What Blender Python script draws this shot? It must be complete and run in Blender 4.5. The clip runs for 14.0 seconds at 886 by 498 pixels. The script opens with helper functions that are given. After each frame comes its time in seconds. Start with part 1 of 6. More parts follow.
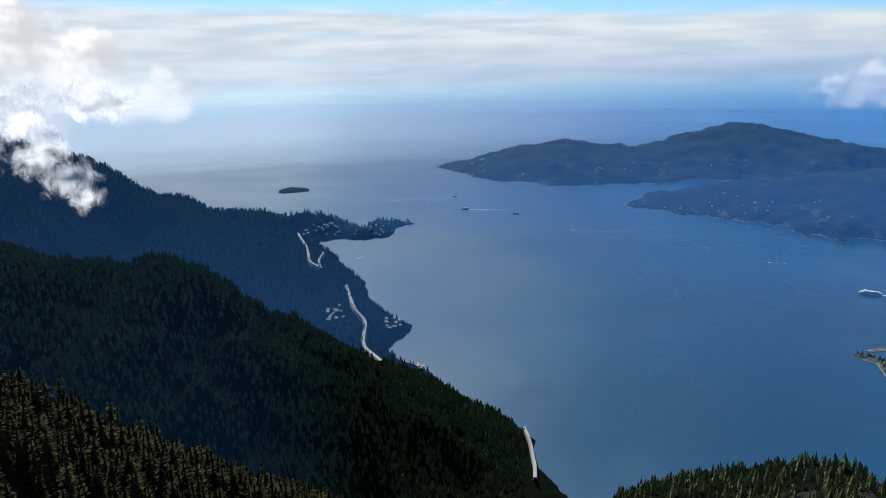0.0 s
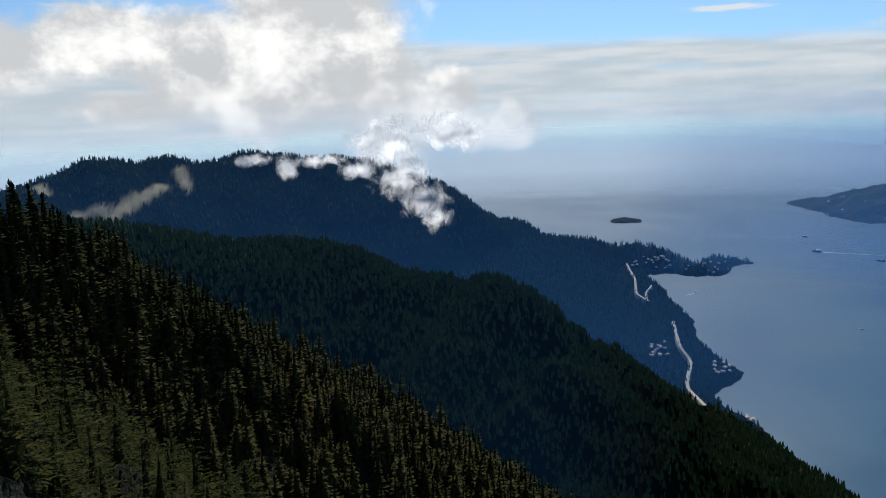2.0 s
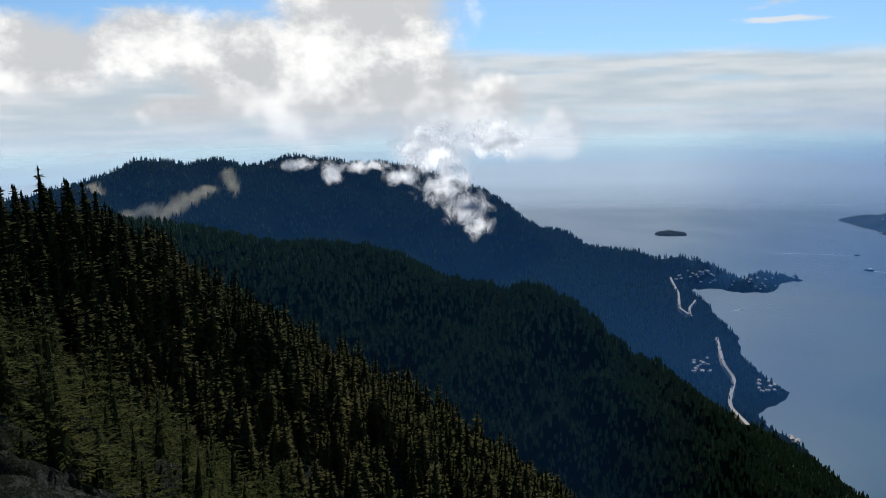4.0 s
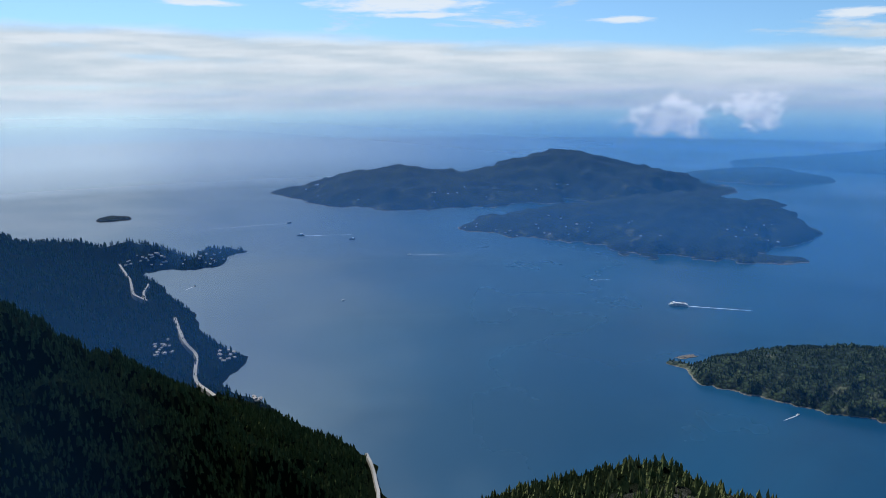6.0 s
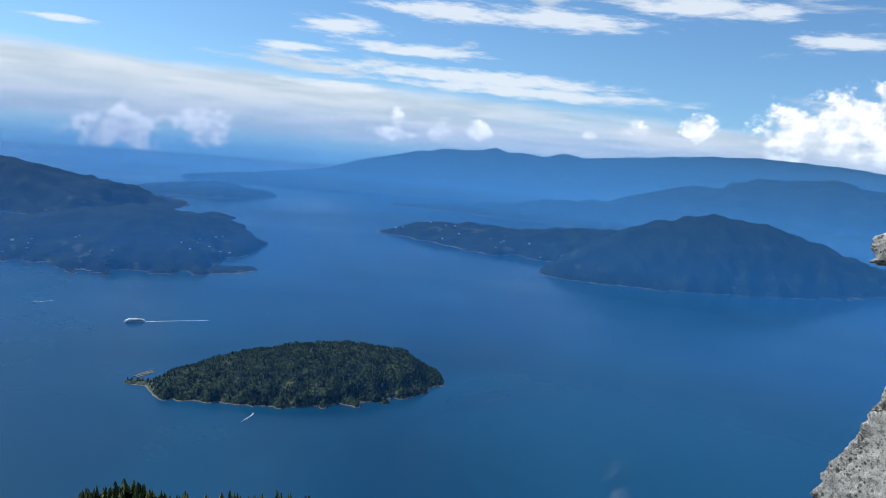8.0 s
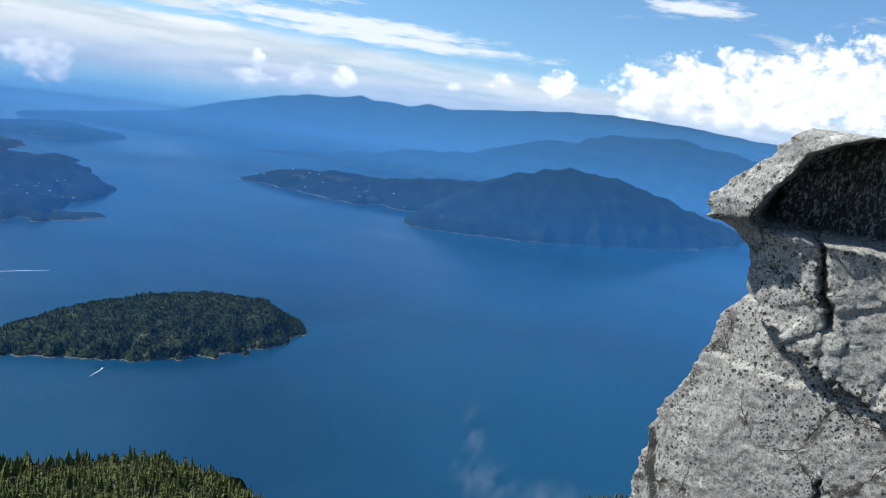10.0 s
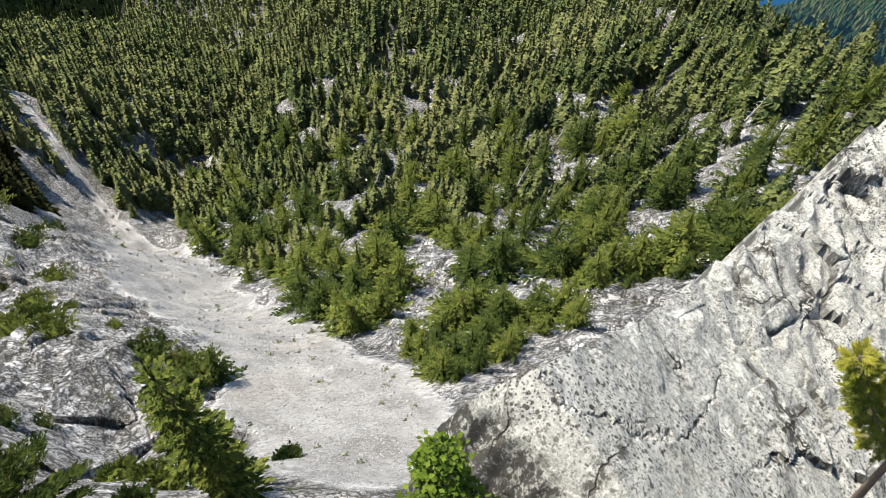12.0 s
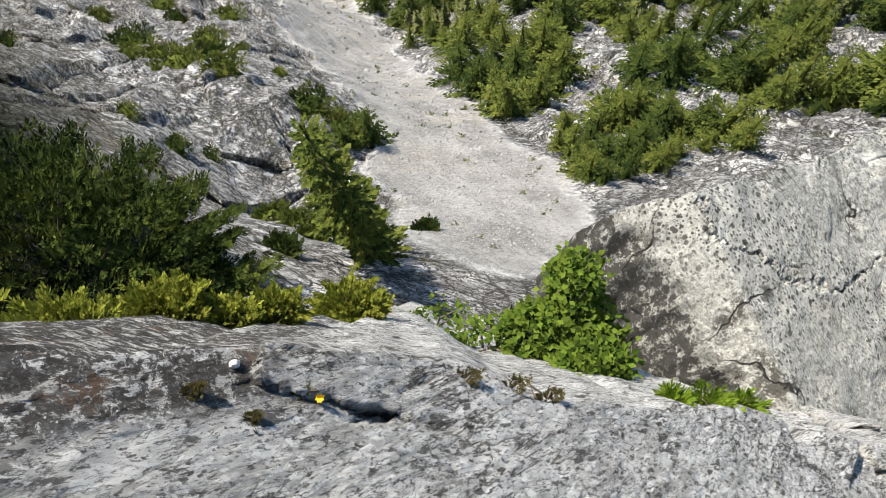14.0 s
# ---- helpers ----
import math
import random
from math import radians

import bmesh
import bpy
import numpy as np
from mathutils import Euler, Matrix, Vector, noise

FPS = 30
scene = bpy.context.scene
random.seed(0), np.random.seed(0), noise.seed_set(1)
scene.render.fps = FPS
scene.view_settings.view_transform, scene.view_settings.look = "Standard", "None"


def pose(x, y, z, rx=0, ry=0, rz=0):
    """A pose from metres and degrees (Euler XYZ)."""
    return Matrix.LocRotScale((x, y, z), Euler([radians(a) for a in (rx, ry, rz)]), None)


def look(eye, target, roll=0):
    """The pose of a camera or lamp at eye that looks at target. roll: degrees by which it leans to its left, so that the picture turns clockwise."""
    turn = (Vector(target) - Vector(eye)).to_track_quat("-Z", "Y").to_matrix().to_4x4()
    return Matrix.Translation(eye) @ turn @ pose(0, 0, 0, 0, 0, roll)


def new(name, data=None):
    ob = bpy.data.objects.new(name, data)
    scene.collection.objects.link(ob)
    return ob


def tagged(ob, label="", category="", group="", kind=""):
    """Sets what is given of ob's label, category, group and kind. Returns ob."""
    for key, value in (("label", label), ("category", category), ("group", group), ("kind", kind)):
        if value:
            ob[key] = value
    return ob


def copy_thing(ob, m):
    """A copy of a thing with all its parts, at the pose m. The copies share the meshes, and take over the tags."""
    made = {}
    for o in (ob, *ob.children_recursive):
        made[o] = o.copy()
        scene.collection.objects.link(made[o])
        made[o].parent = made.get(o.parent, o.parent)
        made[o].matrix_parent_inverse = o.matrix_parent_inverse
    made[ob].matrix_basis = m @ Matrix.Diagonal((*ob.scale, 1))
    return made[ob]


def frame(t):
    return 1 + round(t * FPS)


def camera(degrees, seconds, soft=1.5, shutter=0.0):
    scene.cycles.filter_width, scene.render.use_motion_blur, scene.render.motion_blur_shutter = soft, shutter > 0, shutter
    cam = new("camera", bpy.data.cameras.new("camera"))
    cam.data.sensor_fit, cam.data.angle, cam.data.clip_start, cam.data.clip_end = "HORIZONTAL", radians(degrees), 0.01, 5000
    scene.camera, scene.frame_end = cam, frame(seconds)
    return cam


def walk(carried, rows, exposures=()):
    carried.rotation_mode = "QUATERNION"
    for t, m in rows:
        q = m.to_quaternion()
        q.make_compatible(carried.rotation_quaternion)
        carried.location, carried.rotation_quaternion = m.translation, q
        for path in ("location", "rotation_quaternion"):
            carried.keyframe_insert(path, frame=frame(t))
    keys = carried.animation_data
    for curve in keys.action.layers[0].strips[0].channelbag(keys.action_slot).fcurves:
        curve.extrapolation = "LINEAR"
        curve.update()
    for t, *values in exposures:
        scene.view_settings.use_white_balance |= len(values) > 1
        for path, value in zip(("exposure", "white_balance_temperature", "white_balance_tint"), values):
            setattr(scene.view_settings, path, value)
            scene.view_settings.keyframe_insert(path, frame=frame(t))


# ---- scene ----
SEA = -350.0
cam = camera(60.8, 14.0, 0.9)
PATH = [
    (0.0, pose(0.000, 0.000, 0.000, 75.78, 1.61, -0.10)),
    (0.5, pose(0.000, 0.000, 0.000, 76.64, 2.03, 6.95)),
    (1.0, pose(0.000, 0.000, 0.000, 77.00, 2.62, 13.26)),
    (1.5, pose(0.000, 0.000, 0.000, 77.63, 2.72, 19.45)),
    (2.0, pose(0.000, 0.000, 0.000, 78.94, 2.63, 24.83)),
    (2.2, pose(0.000, 0.000, 0.000, 79.13, 2.57, 26.35)),
    (2.7, pose(0.000, 0.000, 0.000, 79.42, 2.40, 29.99)),
    (3.2, pose(0.000, 0.000, 0.000, 79.62, 2.12, 32.15)),
    (3.8, pose(0.000, 0.000, 0.000, 79.68, 1.78, 30.36)),
    (4.3, pose(0.000, 0.000, 0.000, 79.48, 1.49, 23.29)),
    (4.5, pose(0.000, 0.000, 0.000, 79.32, 1.39, 19.14)),
    (5.0, pose(0.000, 0.000, 0.000, 78.58, 1.27, 7.41)),
    (5.5, pose(0.000, 0.000, 0.000, 78.22, 0.82, -2.76)),
    (6.0, pose(0.000, 0.000, 0.000, 77.48, 0.28, -12.45)),
    (6.5, pose(0.000, 0.000, 0.000, 77.18, -1.75, -24.18)),
    (7.0, pose(0.000, 0.000, 0.000, 77.96, -3.48, -35.08)),
    (7.5, pose(0.000, 0.000, 0.000, 79.30, -4.65, -44.04)),
    (8.0, pose(0.000, 0.000, 0.000, 80.33, -5.51, -51.84)),
    (8.2, pose(0.000, 0.000, 0.000, 80.55, -5.85, -54.71)),
    (8.7, pose(0.000, 0.000, 0.000, 81.61, -6.50, -60.31)),
    (9.3, pose(0.000, 0.000, 0.000, 82.23, -7.05, -63.10)),
    (9.8, pose(0.000, 0.000, 0.000, 79.90, -7.75, -62.70)),
    (10.3, pose(0.000, 0.000, 0.000, 72.82, -8.53, -60.24)),
    (10.5, pose(-0.010, -0.001, 0.010, 68.61, -9.14, -58.88)),
    (11.0, pose(-0.170, 0.058, -0.102, 55.78, -9.33, -52.03)),
    (11.5, pose(0.091, 0.215, -0.445, 42.49, -7.57, -43.12)),
    (12.0, pose(0.051, 0.307, -0.544, 33.22, -4.13, -35.12)),
    (12.5, pose(0.114, 0.363, -0.687, 27.11, -1.66, -29.77)),
    (13.0, pose(0.109, 0.388, -0.718, 23.33, -0.11, -26.33)),
    (13.5, pose(0.091, 0.435, -0.739, 19.70, 1.41, -23.59)),
    (14.0, pose(0.117, 0.500, -0.745, 16.63, 1.96, -22.00)),
]
walk(cam, PATH, exposures=[(0.0, 0.30, 6450, 10), (2.0, 0.08, 6550, 10), (4.5, 0.10, 6500, 10), (6.0, 0.20, 6250, 10), (8.2, 0.25, 6100, 10), (10.3, 0.55, 6400, 10), (11.0, 1.1, 6550, 10), (12.0, 1.06, 6900, 10), (14.0, 0.95, 7000, 10)])

# ---- world and sun ----
SUN_AZ, SUN_EL = 20.0, 50.0     # degrees left of +y, degrees above the level


# clouds: bearing, height, half width and half height in degrees
BANK = [(34.0, 6.0, 7.6, 7.5), (29.6, 1.0, 3.9, 5.5), (28.8, -1.6, 3.4, 3.8), (26.2, -0.8, 3.2, 2.6), (36.5, 1.6, 6.5, 4.6), (28.3, -3.2, 2.6, 3.2), (24.3, 0.3, 2.7, 2.3), (19.4, -1.7, 2.1, 1.9), (22.3, -2.3, 2.6, 1.5), (32.0, 8.5, 6.0, 4.0),
        (42.5, 3.6, 5.6, 4.2), (48.5, 5.2, 5.6, 2.6), (46.0, 0.6, 5.2, 1.4), (56.0, 4.5, 6.5, 3.0)]
HEAPS = [(-28.9, -2.7, 3.3, 1.8), (-34.7, -1.8, 2.1, 1.9), (-48.1, -1.3, 2.1, 0.6), (-48.6, -0.3, 0.7, 0.9), (-51.7, -0.8, 1.0, 0.9), (-54.5, -0.5, 1.1, 0.9), (-62.7, 0.0, 0.7, 0.4), (-66.2, 0.7, 1.3, 0.7), (-70.3, 1.2, 1.5, 1.1), 
         (-77.0, 1.6, 3.2, 1.9), (-80.1, 2.2, 3.9, 2.4), (-76.1, -0.6, 1.7, 0.6), (-83.2, 1.6, 3.4, 2.1), (-82.2, 4.2, 1.7, 1.1), (-86.1, 2.6, 4.7, 3.0), (-90.0, 3.3, 5.6, 3.4)]
STREAKS = [(-43.9, 6.0, 3.9, 0.9), (-51.5, 7.8, 6.9, 0.9), (-59.4, 7.9, 8.6, 1.0), (-69.1, 9.4, 6.4, 1.1), (-40.0, 4.2, 2.6, 0.5), (-49.3, 4.8, 6.9, 0.6), (-74.0, 9.2, 2.6, 0.8), (-25.5, 4.2, 3.4, 0.3), (-40.7, 4.3, 3.0, 0.3), (-9.3, 5.5, 7.7, 0.9),
           (4.6, 5.4, 3.9, 0.3), (-10.6, 4.7, 5.1, 0.3), (-43.7, 1.8, 5.6, 0.4), (-54.5, 3.3, 14.1, 0.8), (-57.9, 2.6, 14.1, 0.6), (-78.8, 7.5, 4.7, 0.7)]


def build_world():
    w = bpy.data.worlds.new("sky")
    scene.world = w
    w.use_nodes = True
    nt = w.node_tree
    nt.nodes.clear()
    N = nt.nodes.new
    L = nt.links.new

    def math_(op, a, b=None):
        n = N("ShaderNodeMath")
        n.operation = op
        for i, v in enumerate((a, b)):
            if v is None:
                continue
            if isinstance(v, (int, float)):
                n.inputs[i].default_value = v
            else:
                L(v, n.inputs[i])
        return n.outputs[0]

    def band(v, a, b, c, d):
        n = N("ShaderNodeMapRange")
        n.interpolation_type = "SMOOTHSTEP"
        L(v, n.inputs[0])
        for i, q in zip((1, 2, 3, 4), (a, b, c, d)):
            n.inputs[i].default_value = q
        return n.outputs[0]

    def mix(f, a, b):
        n = N("ShaderNodeMix")
        n.data_type = "RGBA"
        if isinstance(f, float):
            n.inputs[0].default_value = f
        else:
            L(f, n.inputs[0])
        for s, v in ((6, a), (7, b)):
            if isinstance(v, tuple):
                n.inputs[s].default_value = (*v, 1)
            else:
                L(v, n.inputs[s])
        return n.outputs[2]

    tc = N("ShaderNodeTexCoord").outputs["Generated"]
    sep = N("ShaderNodeSeparateXYZ")
    L(tc, sep.inputs[0])
    x, y, z = sep.outputs
    up = math_("MAXIMUM", math_("ADD", z, 0.085), 0.004)
    comb = N("ShaderNodeCombineXYZ")
    for i, v in enumerate((x, y, up)):
        L(v, comb.inputs[i])
    sky = N("ShaderNodeTexSky")
    sky.sky_type = "NISHITA"
    sky.sun_disc = False
    sky.sun_elevation, sky.sun_rotation = radians(SUN_EL), radians(-SUN_AZ)
    sky.altitude, sky.dust_density = 900, 1.0
    L(comb.outputs[0], sky.inputs[0])
    blue = N("ShaderNodeVectorMath")
    blue.operation = "SCALE"
    tint = mix(1.0, sky.outputs[0], (0.72, 0.97, 1.12))
    tint.node.blend_type = "MULTIPLY"
    L(tint, blue.inputs[0])
    blue.inputs[3].default_value = 0.11
    # level cloud sheets, long and thin towards the horizon
    cv = N("ShaderNodeCombineXYZ")
    for i, v in enumerate((x, y, math_("MULTIPLY", z, 5.5))):
        L(v, cv.inputs[i])
    n1 = N("ShaderNodeTexNoise")
    n1.inputs["Scale"].default_value, n1.inputs["Detail"].default_value, n1.inputs["Roughness"].default_value = 5.0, 9, 0.58
    n1.inputs["Distortion"].default_value = 0.3
    L(cv.outputs[0], n1.inputs["Vector"])
    wide = N("ShaderNodeCombineXYZ")
    for i, v in enumerate((x, y, math_("MULTIPLY", z, 9.0))):
        L(v, wide.inputs[i])
    n0 = N("ShaderNodeTexNoise")
    n0.inputs["Scale"].default_value, n0.inputs["Detail"].default_value, n0.inputs["Roughness"].default_value = 3.2, 8, 0.6
    L(wide.outputs[0], n0.inputs["Vector"])
    top = math_("ADD", math_("MULTIPLY", x, -0.035), 0.056)
    sheet = math_("MULTIPLY", band(z, -0.050, -0.026, 0.0, 1.0), band(math_("SUBTRACT", math_("ADD", z, math_("MULTIPLY", n1.outputs[0], -0.03)), top), -0.024, -0.004, 1.0, 0.0))
    sheet = math_("MULTIPLY", sheet, band(n0.outputs[0], 0.28, 0.46, 0.6, 1.0))
    loose = band(n1.outputs[0], 0.56, 0.68, 0.0, 1.0)
    puffs = math_("MAXIMUM", sheet, math_("MULTIPLY", loose, 0.9))
    n2 = N("ShaderNodeTexNoise")
    n2.inputs["Scale"].default_value, n2.inputs["Detail"].default_value = 9.0, 9
    L(wide.outputs[0], n2.inputs["Vector"])
    white = mix(band(n2.outputs[0], 0.35, 0.65, 0.0, 1.0), (0.54, 0.61, 0.66), (0.72, 0.75, 0.77))
    col = mix(math_("MULTIPLY", puffs, 0.93), blue.outputs[0], white)
    # bluish haze with a far shore just over the sea's edge
    haze = mix(band(x, -0.5, 0.3, 0.0, 1.0), (0.27, 0.47, 0.64), (0.22, 0.46, 0.70))
    col = mix(band(z, -0.066, -0.030, 0.95, 0.0), col, haze)
    shore = N("ShaderNodeTexNoise")
    shore.inputs["Scale"].default_value, shore.inputs["Detail"].default_value = 6.0, 5
    L(comb.outputs[0], shore.inputs["Vector"])
    edge = math_("ADD", -0.0695, math_("MULTIPLY", shore.outputs[0], 0.004))
    col = mix(math_("MULTIPLY", band(math_("SUBTRACT", z, edge), -0.0008, 0.0012, 1.0, 0.0), 0.5), col, (0.14, 0.33, 0.52))
    # heaped clouds, banks and streaks by bearing and height
    bearing = math_("MULTIPLY", math_("ARCTAN2", math_("MULTIPLY", x, -1.0), y), 57.2958)
    height = math_("MULTIPLY", math_("ARCSINE", z), 57.2958)
    sight = N("ShaderNodeCombineXYZ")
    L(bearing, sight.inputs[0])
    L(height, sight.inputs[1])

    def heap(blobs, fray, lo, hi, fine, squash):
        near = None
        for a, e, rx, ry in blobs:
            sub, div, ln = (N("ShaderNodeVectorMath") for _ in range(3))
            sub.operation, div.operation, ln.operation = "SUBTRACT", "DIVIDE", "LENGTH"
            L(sight.outputs[0], sub.inputs[0])
            sub.inputs[1].default_value = (a, e, 0)
            L(sub.outputs[0], div.inputs[0])
            div.inputs[1].default_value = (rx, ry, 1)
            L(div.outputs[0], ln.inputs[0])
            near = ln.outputs["Value"] if near is None else math_("MINIMUM", near, ln.outputs["Value"])
        mp = N("ShaderNodeMapping")
        mp.inputs["Scale"].default_value = (1.0, squash, 1.0)
        L(sight.outputs[0], mp.inputs[0])
        nz = N("ShaderNodeTexNoise")
        nz.inputs["Scale"].default_value, nz.inputs["Detail"].default_value, nz.inputs["Roughness"].default_value = fine, 10, 0.6
        L(mp.outputs[0], nz.inputs["Vector"])
        body = math_("ADD", math_("SUBTRACT", 1.0, near), math_("MULTIPLY", math_("SUBTRACT", nz.outputs[0], 0.5), fray))
        return band(body, lo, hi, 0.0, 1.0), nz.outputs[0], body

    f, q, t = heap(STREAKS, 1.6, 0.05, 0.7, 0.45, 5.0)
    col = mix(math_("MULTIPLY", f, 0.85), col, (0.78, 0.81, 0.83))
    f, q, t = heap(BANK, 1.6, -0.12, 0.40, 0.14, 1.2)
    col = mix(f, col, mix(band(q, 0.44, 0.62, 0.0, 1.0), (0.62, 0.64, 0.66), (1.05, 1.05, 1.04)))
    f, q, t = heap(HEAPS, 2.3, -0.02, 0.48, 0.70, 1.2)
    col = mix(math_("MULTIPLY", f, 0.95), col, mix(band(q, 0.38, 0.62, 0.0, 1.0), (0.74, 0.78, 0.82), (1.10, 1.10, 1.08)))
    bg = N("ShaderNodeBackground")
    L(col, bg.inputs[0])
    bg.inputs[1].default_value = 0.93
    out = N("ShaderNodeOutputWorld")
    L(bg.outputs[0], out.inputs[0])


build_world()
sun = new("sun", bpy.data.lights.new("sun", "SUN"))
sun.data.energy, sun.data.angle, sun.data.color = 4.8, radians(0.6), (1.0, 0.95, 0.87)
_a, _e = radians(SUN_AZ), radians(SUN_EL)
sun.matrix_world = look((-math.sin(_a) * math.cos(_e) * 100, math.cos(_a) * math.cos(_e) * 100, math.sin(_e) * 100), (0, 0, 0))

# ---- materials ----


class Mat:
    """A node material with a few shortcuts."""

    def __init__(self, name, rough=0.9, spec=0.2):
        self.m = bpy.data.materials.new(name)
        self.m.use_nodes = True
        self.nt = self.m.node_tree
        self.b = self.nt.nodes["Principled BSDF"]
        self.b.inputs["Roughness"].default_value = rough
        self.b.inputs["Specular IOR Level"].default_value = spec
        g = self.nt.nodes.new("ShaderNodeNewGeometry")
        self.pos, self.nor, self.island = g.outputs["Position"], g.outputs["Normal"], g.outputs["Random Per Island"]
        self.obj = self.nt.nodes.new("ShaderNodeTexCoord").outputs["Object"]
        self.rnd = self.nt.nodes.new("ShaderNodeObjectInfo").outputs["Random"]

    def put(self, v, s):
        if isinstance(v, (int, float)):
            s.default_value = v
        elif isinstance(v, tuple):
            s.default_value = (*v, 1) if len(v) == 3 and s.type == "RGBA" else v
        else:
            self.nt.links.new(v, s)

    def noise(self, scale, detail=5, rough=0.55, vec=None, stretch=None, dist=0.0):
        v = vec or self.pos
        if stretch:
            mp = self.nt.nodes.new("ShaderNodeMapping")
            mp.inputs["Scale"].default_value = stretch
            self.nt.links.new(v, mp.inputs[0])
            v = mp.outputs[0]
        n = self.nt.nodes.new("ShaderNodeTexNoise")
        n.inputs["Scale"].default_value, n.inputs["Detail"].default_value = scale, detail
        n.inputs["Roughness"].default_value, n.inputs["Distortion"].default_value = rough, dist
        self.nt.links.new(v, n.inputs["Vector"])
        return n.outputs[0]

    def cells(self, scale, feature="F1", vec=None, out="Distance", rand=1.0):
        n = self.nt.nodes.new("ShaderNodeTexVoronoi")
        n.feature = feature
        n.inputs["Scale"].default_value, n.inputs["Randomness"].default_value = scale, rand
        self.nt.links.new(vec or self.pos, n.inputs["Vector"])
        return n.outputs[out]

    def step(self, v, a, b, c=0.0, d=1.0):
        n = self.nt.nodes.new("ShaderNodeMapRange")
        n.interpolation_type = "SMOOTHSTEP"
        self.put(v, n.inputs[0])
        for i, q in zip((1, 2, 3, 4), (a, b, c, d)):
            n.inputs[i].default_value = q
        return n.outputs[0]

    def math(self, op, a, b=0.0):
        n = self.nt.nodes.new("ShaderNodeMath")
        n.operation = op
        self.put(a, n.inputs[0])
        self.put(b, n.inputs[1])
        return n.outputs[0]

    def mix(self, f, a, b, kind="MIX"):
        n = self.nt.nodes.new("ShaderNodeMix")
        n.data_type, n.blend_type = "RGBA", kind
        self.put(f, n.inputs[0])
        self.put(a, n.inputs[6])
        self.put(b, n.inputs[7])
        return n.outputs[2]

    def attr(self, name):
        n = self.nt.nodes.new("ShaderNodeAttribute")
        n.attribute_name = name
        return n.outputs["Fac"]

    def up(self):
        s = self.nt.nodes.new("ShaderNodeSeparateXYZ")
        self.nt.links.new(self.nor, s.inputs[0])
        return s.outputs[2]

    def bump(self, h, dist, strength=1.0):
        n = self.nt.nodes.new("ShaderNodeBump")
        n.inputs["Distance"].default_value, n.inputs["Strength"].default_value = dist, strength
        self.put(h, n.inputs["Height"])
        self.nt.links.new(n.outputs[0], self.b.inputs["Normal"])

    def color(self, c):
        self.put(c, self.b.inputs["Base Color"])
        return self.m


def plain(name, col, rough=0.7, var=0.15, scale=3.0, metal=0.0):
    k = Mat(name, rough)
    k.b.inputs["Metallic"].default_value = metal
    d = tuple(c * (1 - var) for c in col)
    return k.color(k.mix(k.noise(scale, vec=k.obj), d, tuple(min(1, c * (1 + var)) for c in col)))


def mat_sea():
    k = Mat("sea_water", 0.3, 0.5)
    k.b.inputs["IOR"].default_value = 1.33
    big = k.noise(0.0022, 5, 0.55, dist=0.8)
    streak = k.noise(0.005, 4, 0.55, dist=0.4)
    c = k.mix(k.step(big, 0.35, 0.65), (0.004, 0.036, 0.085), (0.005, 0.050, 0.110))
    c = k.mix(k.step(streak, 0.52, 0.72, 0.0, 0.30), c, (0.014, 0.060, 0.110))
    calm = k.step(k.math("ADD", k.math("MULTIPLY", streak, 0.5), k.math("MULTIPLY", big, 0.5)), 0.38, 0.62, 0.14, 0.26)
    s = k.nt.nodes.new("ShaderNodeSeparateXYZ")
    k.nt.links.new(k.pos, s.inputs[0])
    # sunward water is rougher, and the sun's glare is painted into its base colour
    sun_glare = k.step(k.math("SUBTRACT", s.outputs[0], k.math("MULTIPLY", k.math("SUBTRACT", s.outputs[1], 900.0), 0.25)), 700.0, -500.0)
    k.put(k.math("ADD", calm, k.math("MULTIPLY", sun_glare, 0.40)), k.b.inputs["Roughness"])
    c = k.mix(k.math("MULTIPLY", sun_glare, 0.75), c, (0.028, 0.085, 0.135))
    return k.color(c)


def mat_forest(name, dark, light, scale, crown):
    """Tree-covered ground: crowns as fine relief, with lighter stands."""
    k = Mat(name, 0.95, 0.1)
    stand = k.noise(scale, 5, 0.6)
    tops = k.cells(crown)
    c = k.mix(k.step(stand, 0.35, 0.7), dark, light)
    # shade in the gaps between crowns put into the colour
    c = k.mix(k.step(tops, 0.1, 0.8), c, tuple(v * 0.45 for v in dark))
    s = k.nt.nodes.new("ShaderNodeSeparateXYZ")
    k.nt.links.new(k.pos, s.inputs[0])
    shore = k.math("ADD", s.outputs[2], k.math("MULTIPLY", k.noise(0.05, 4), -5.0))
    c = k.mix(k.step(shore, SEA - 2.2, SEA - 1.2, 0.6, 0.0), c, (0.24, 0.22, 0.19))
    clear = k.math("MULTIPLY", k.step(k.noise(scale * 1.7, 3), 0.60, 0.68), k.step(s.outputs[2], SEA + 60, SEA + 25))
    c = k.mix(k.math("MULTIPLY", clear, k.noise(0.2, 3)), c, (0.10, 0.11, 0.065))
    k.bump(k.math("SUBTRACT", 1.0, tops), 2.5 / crown * 0.12, 0.9)
    return k.color(c)


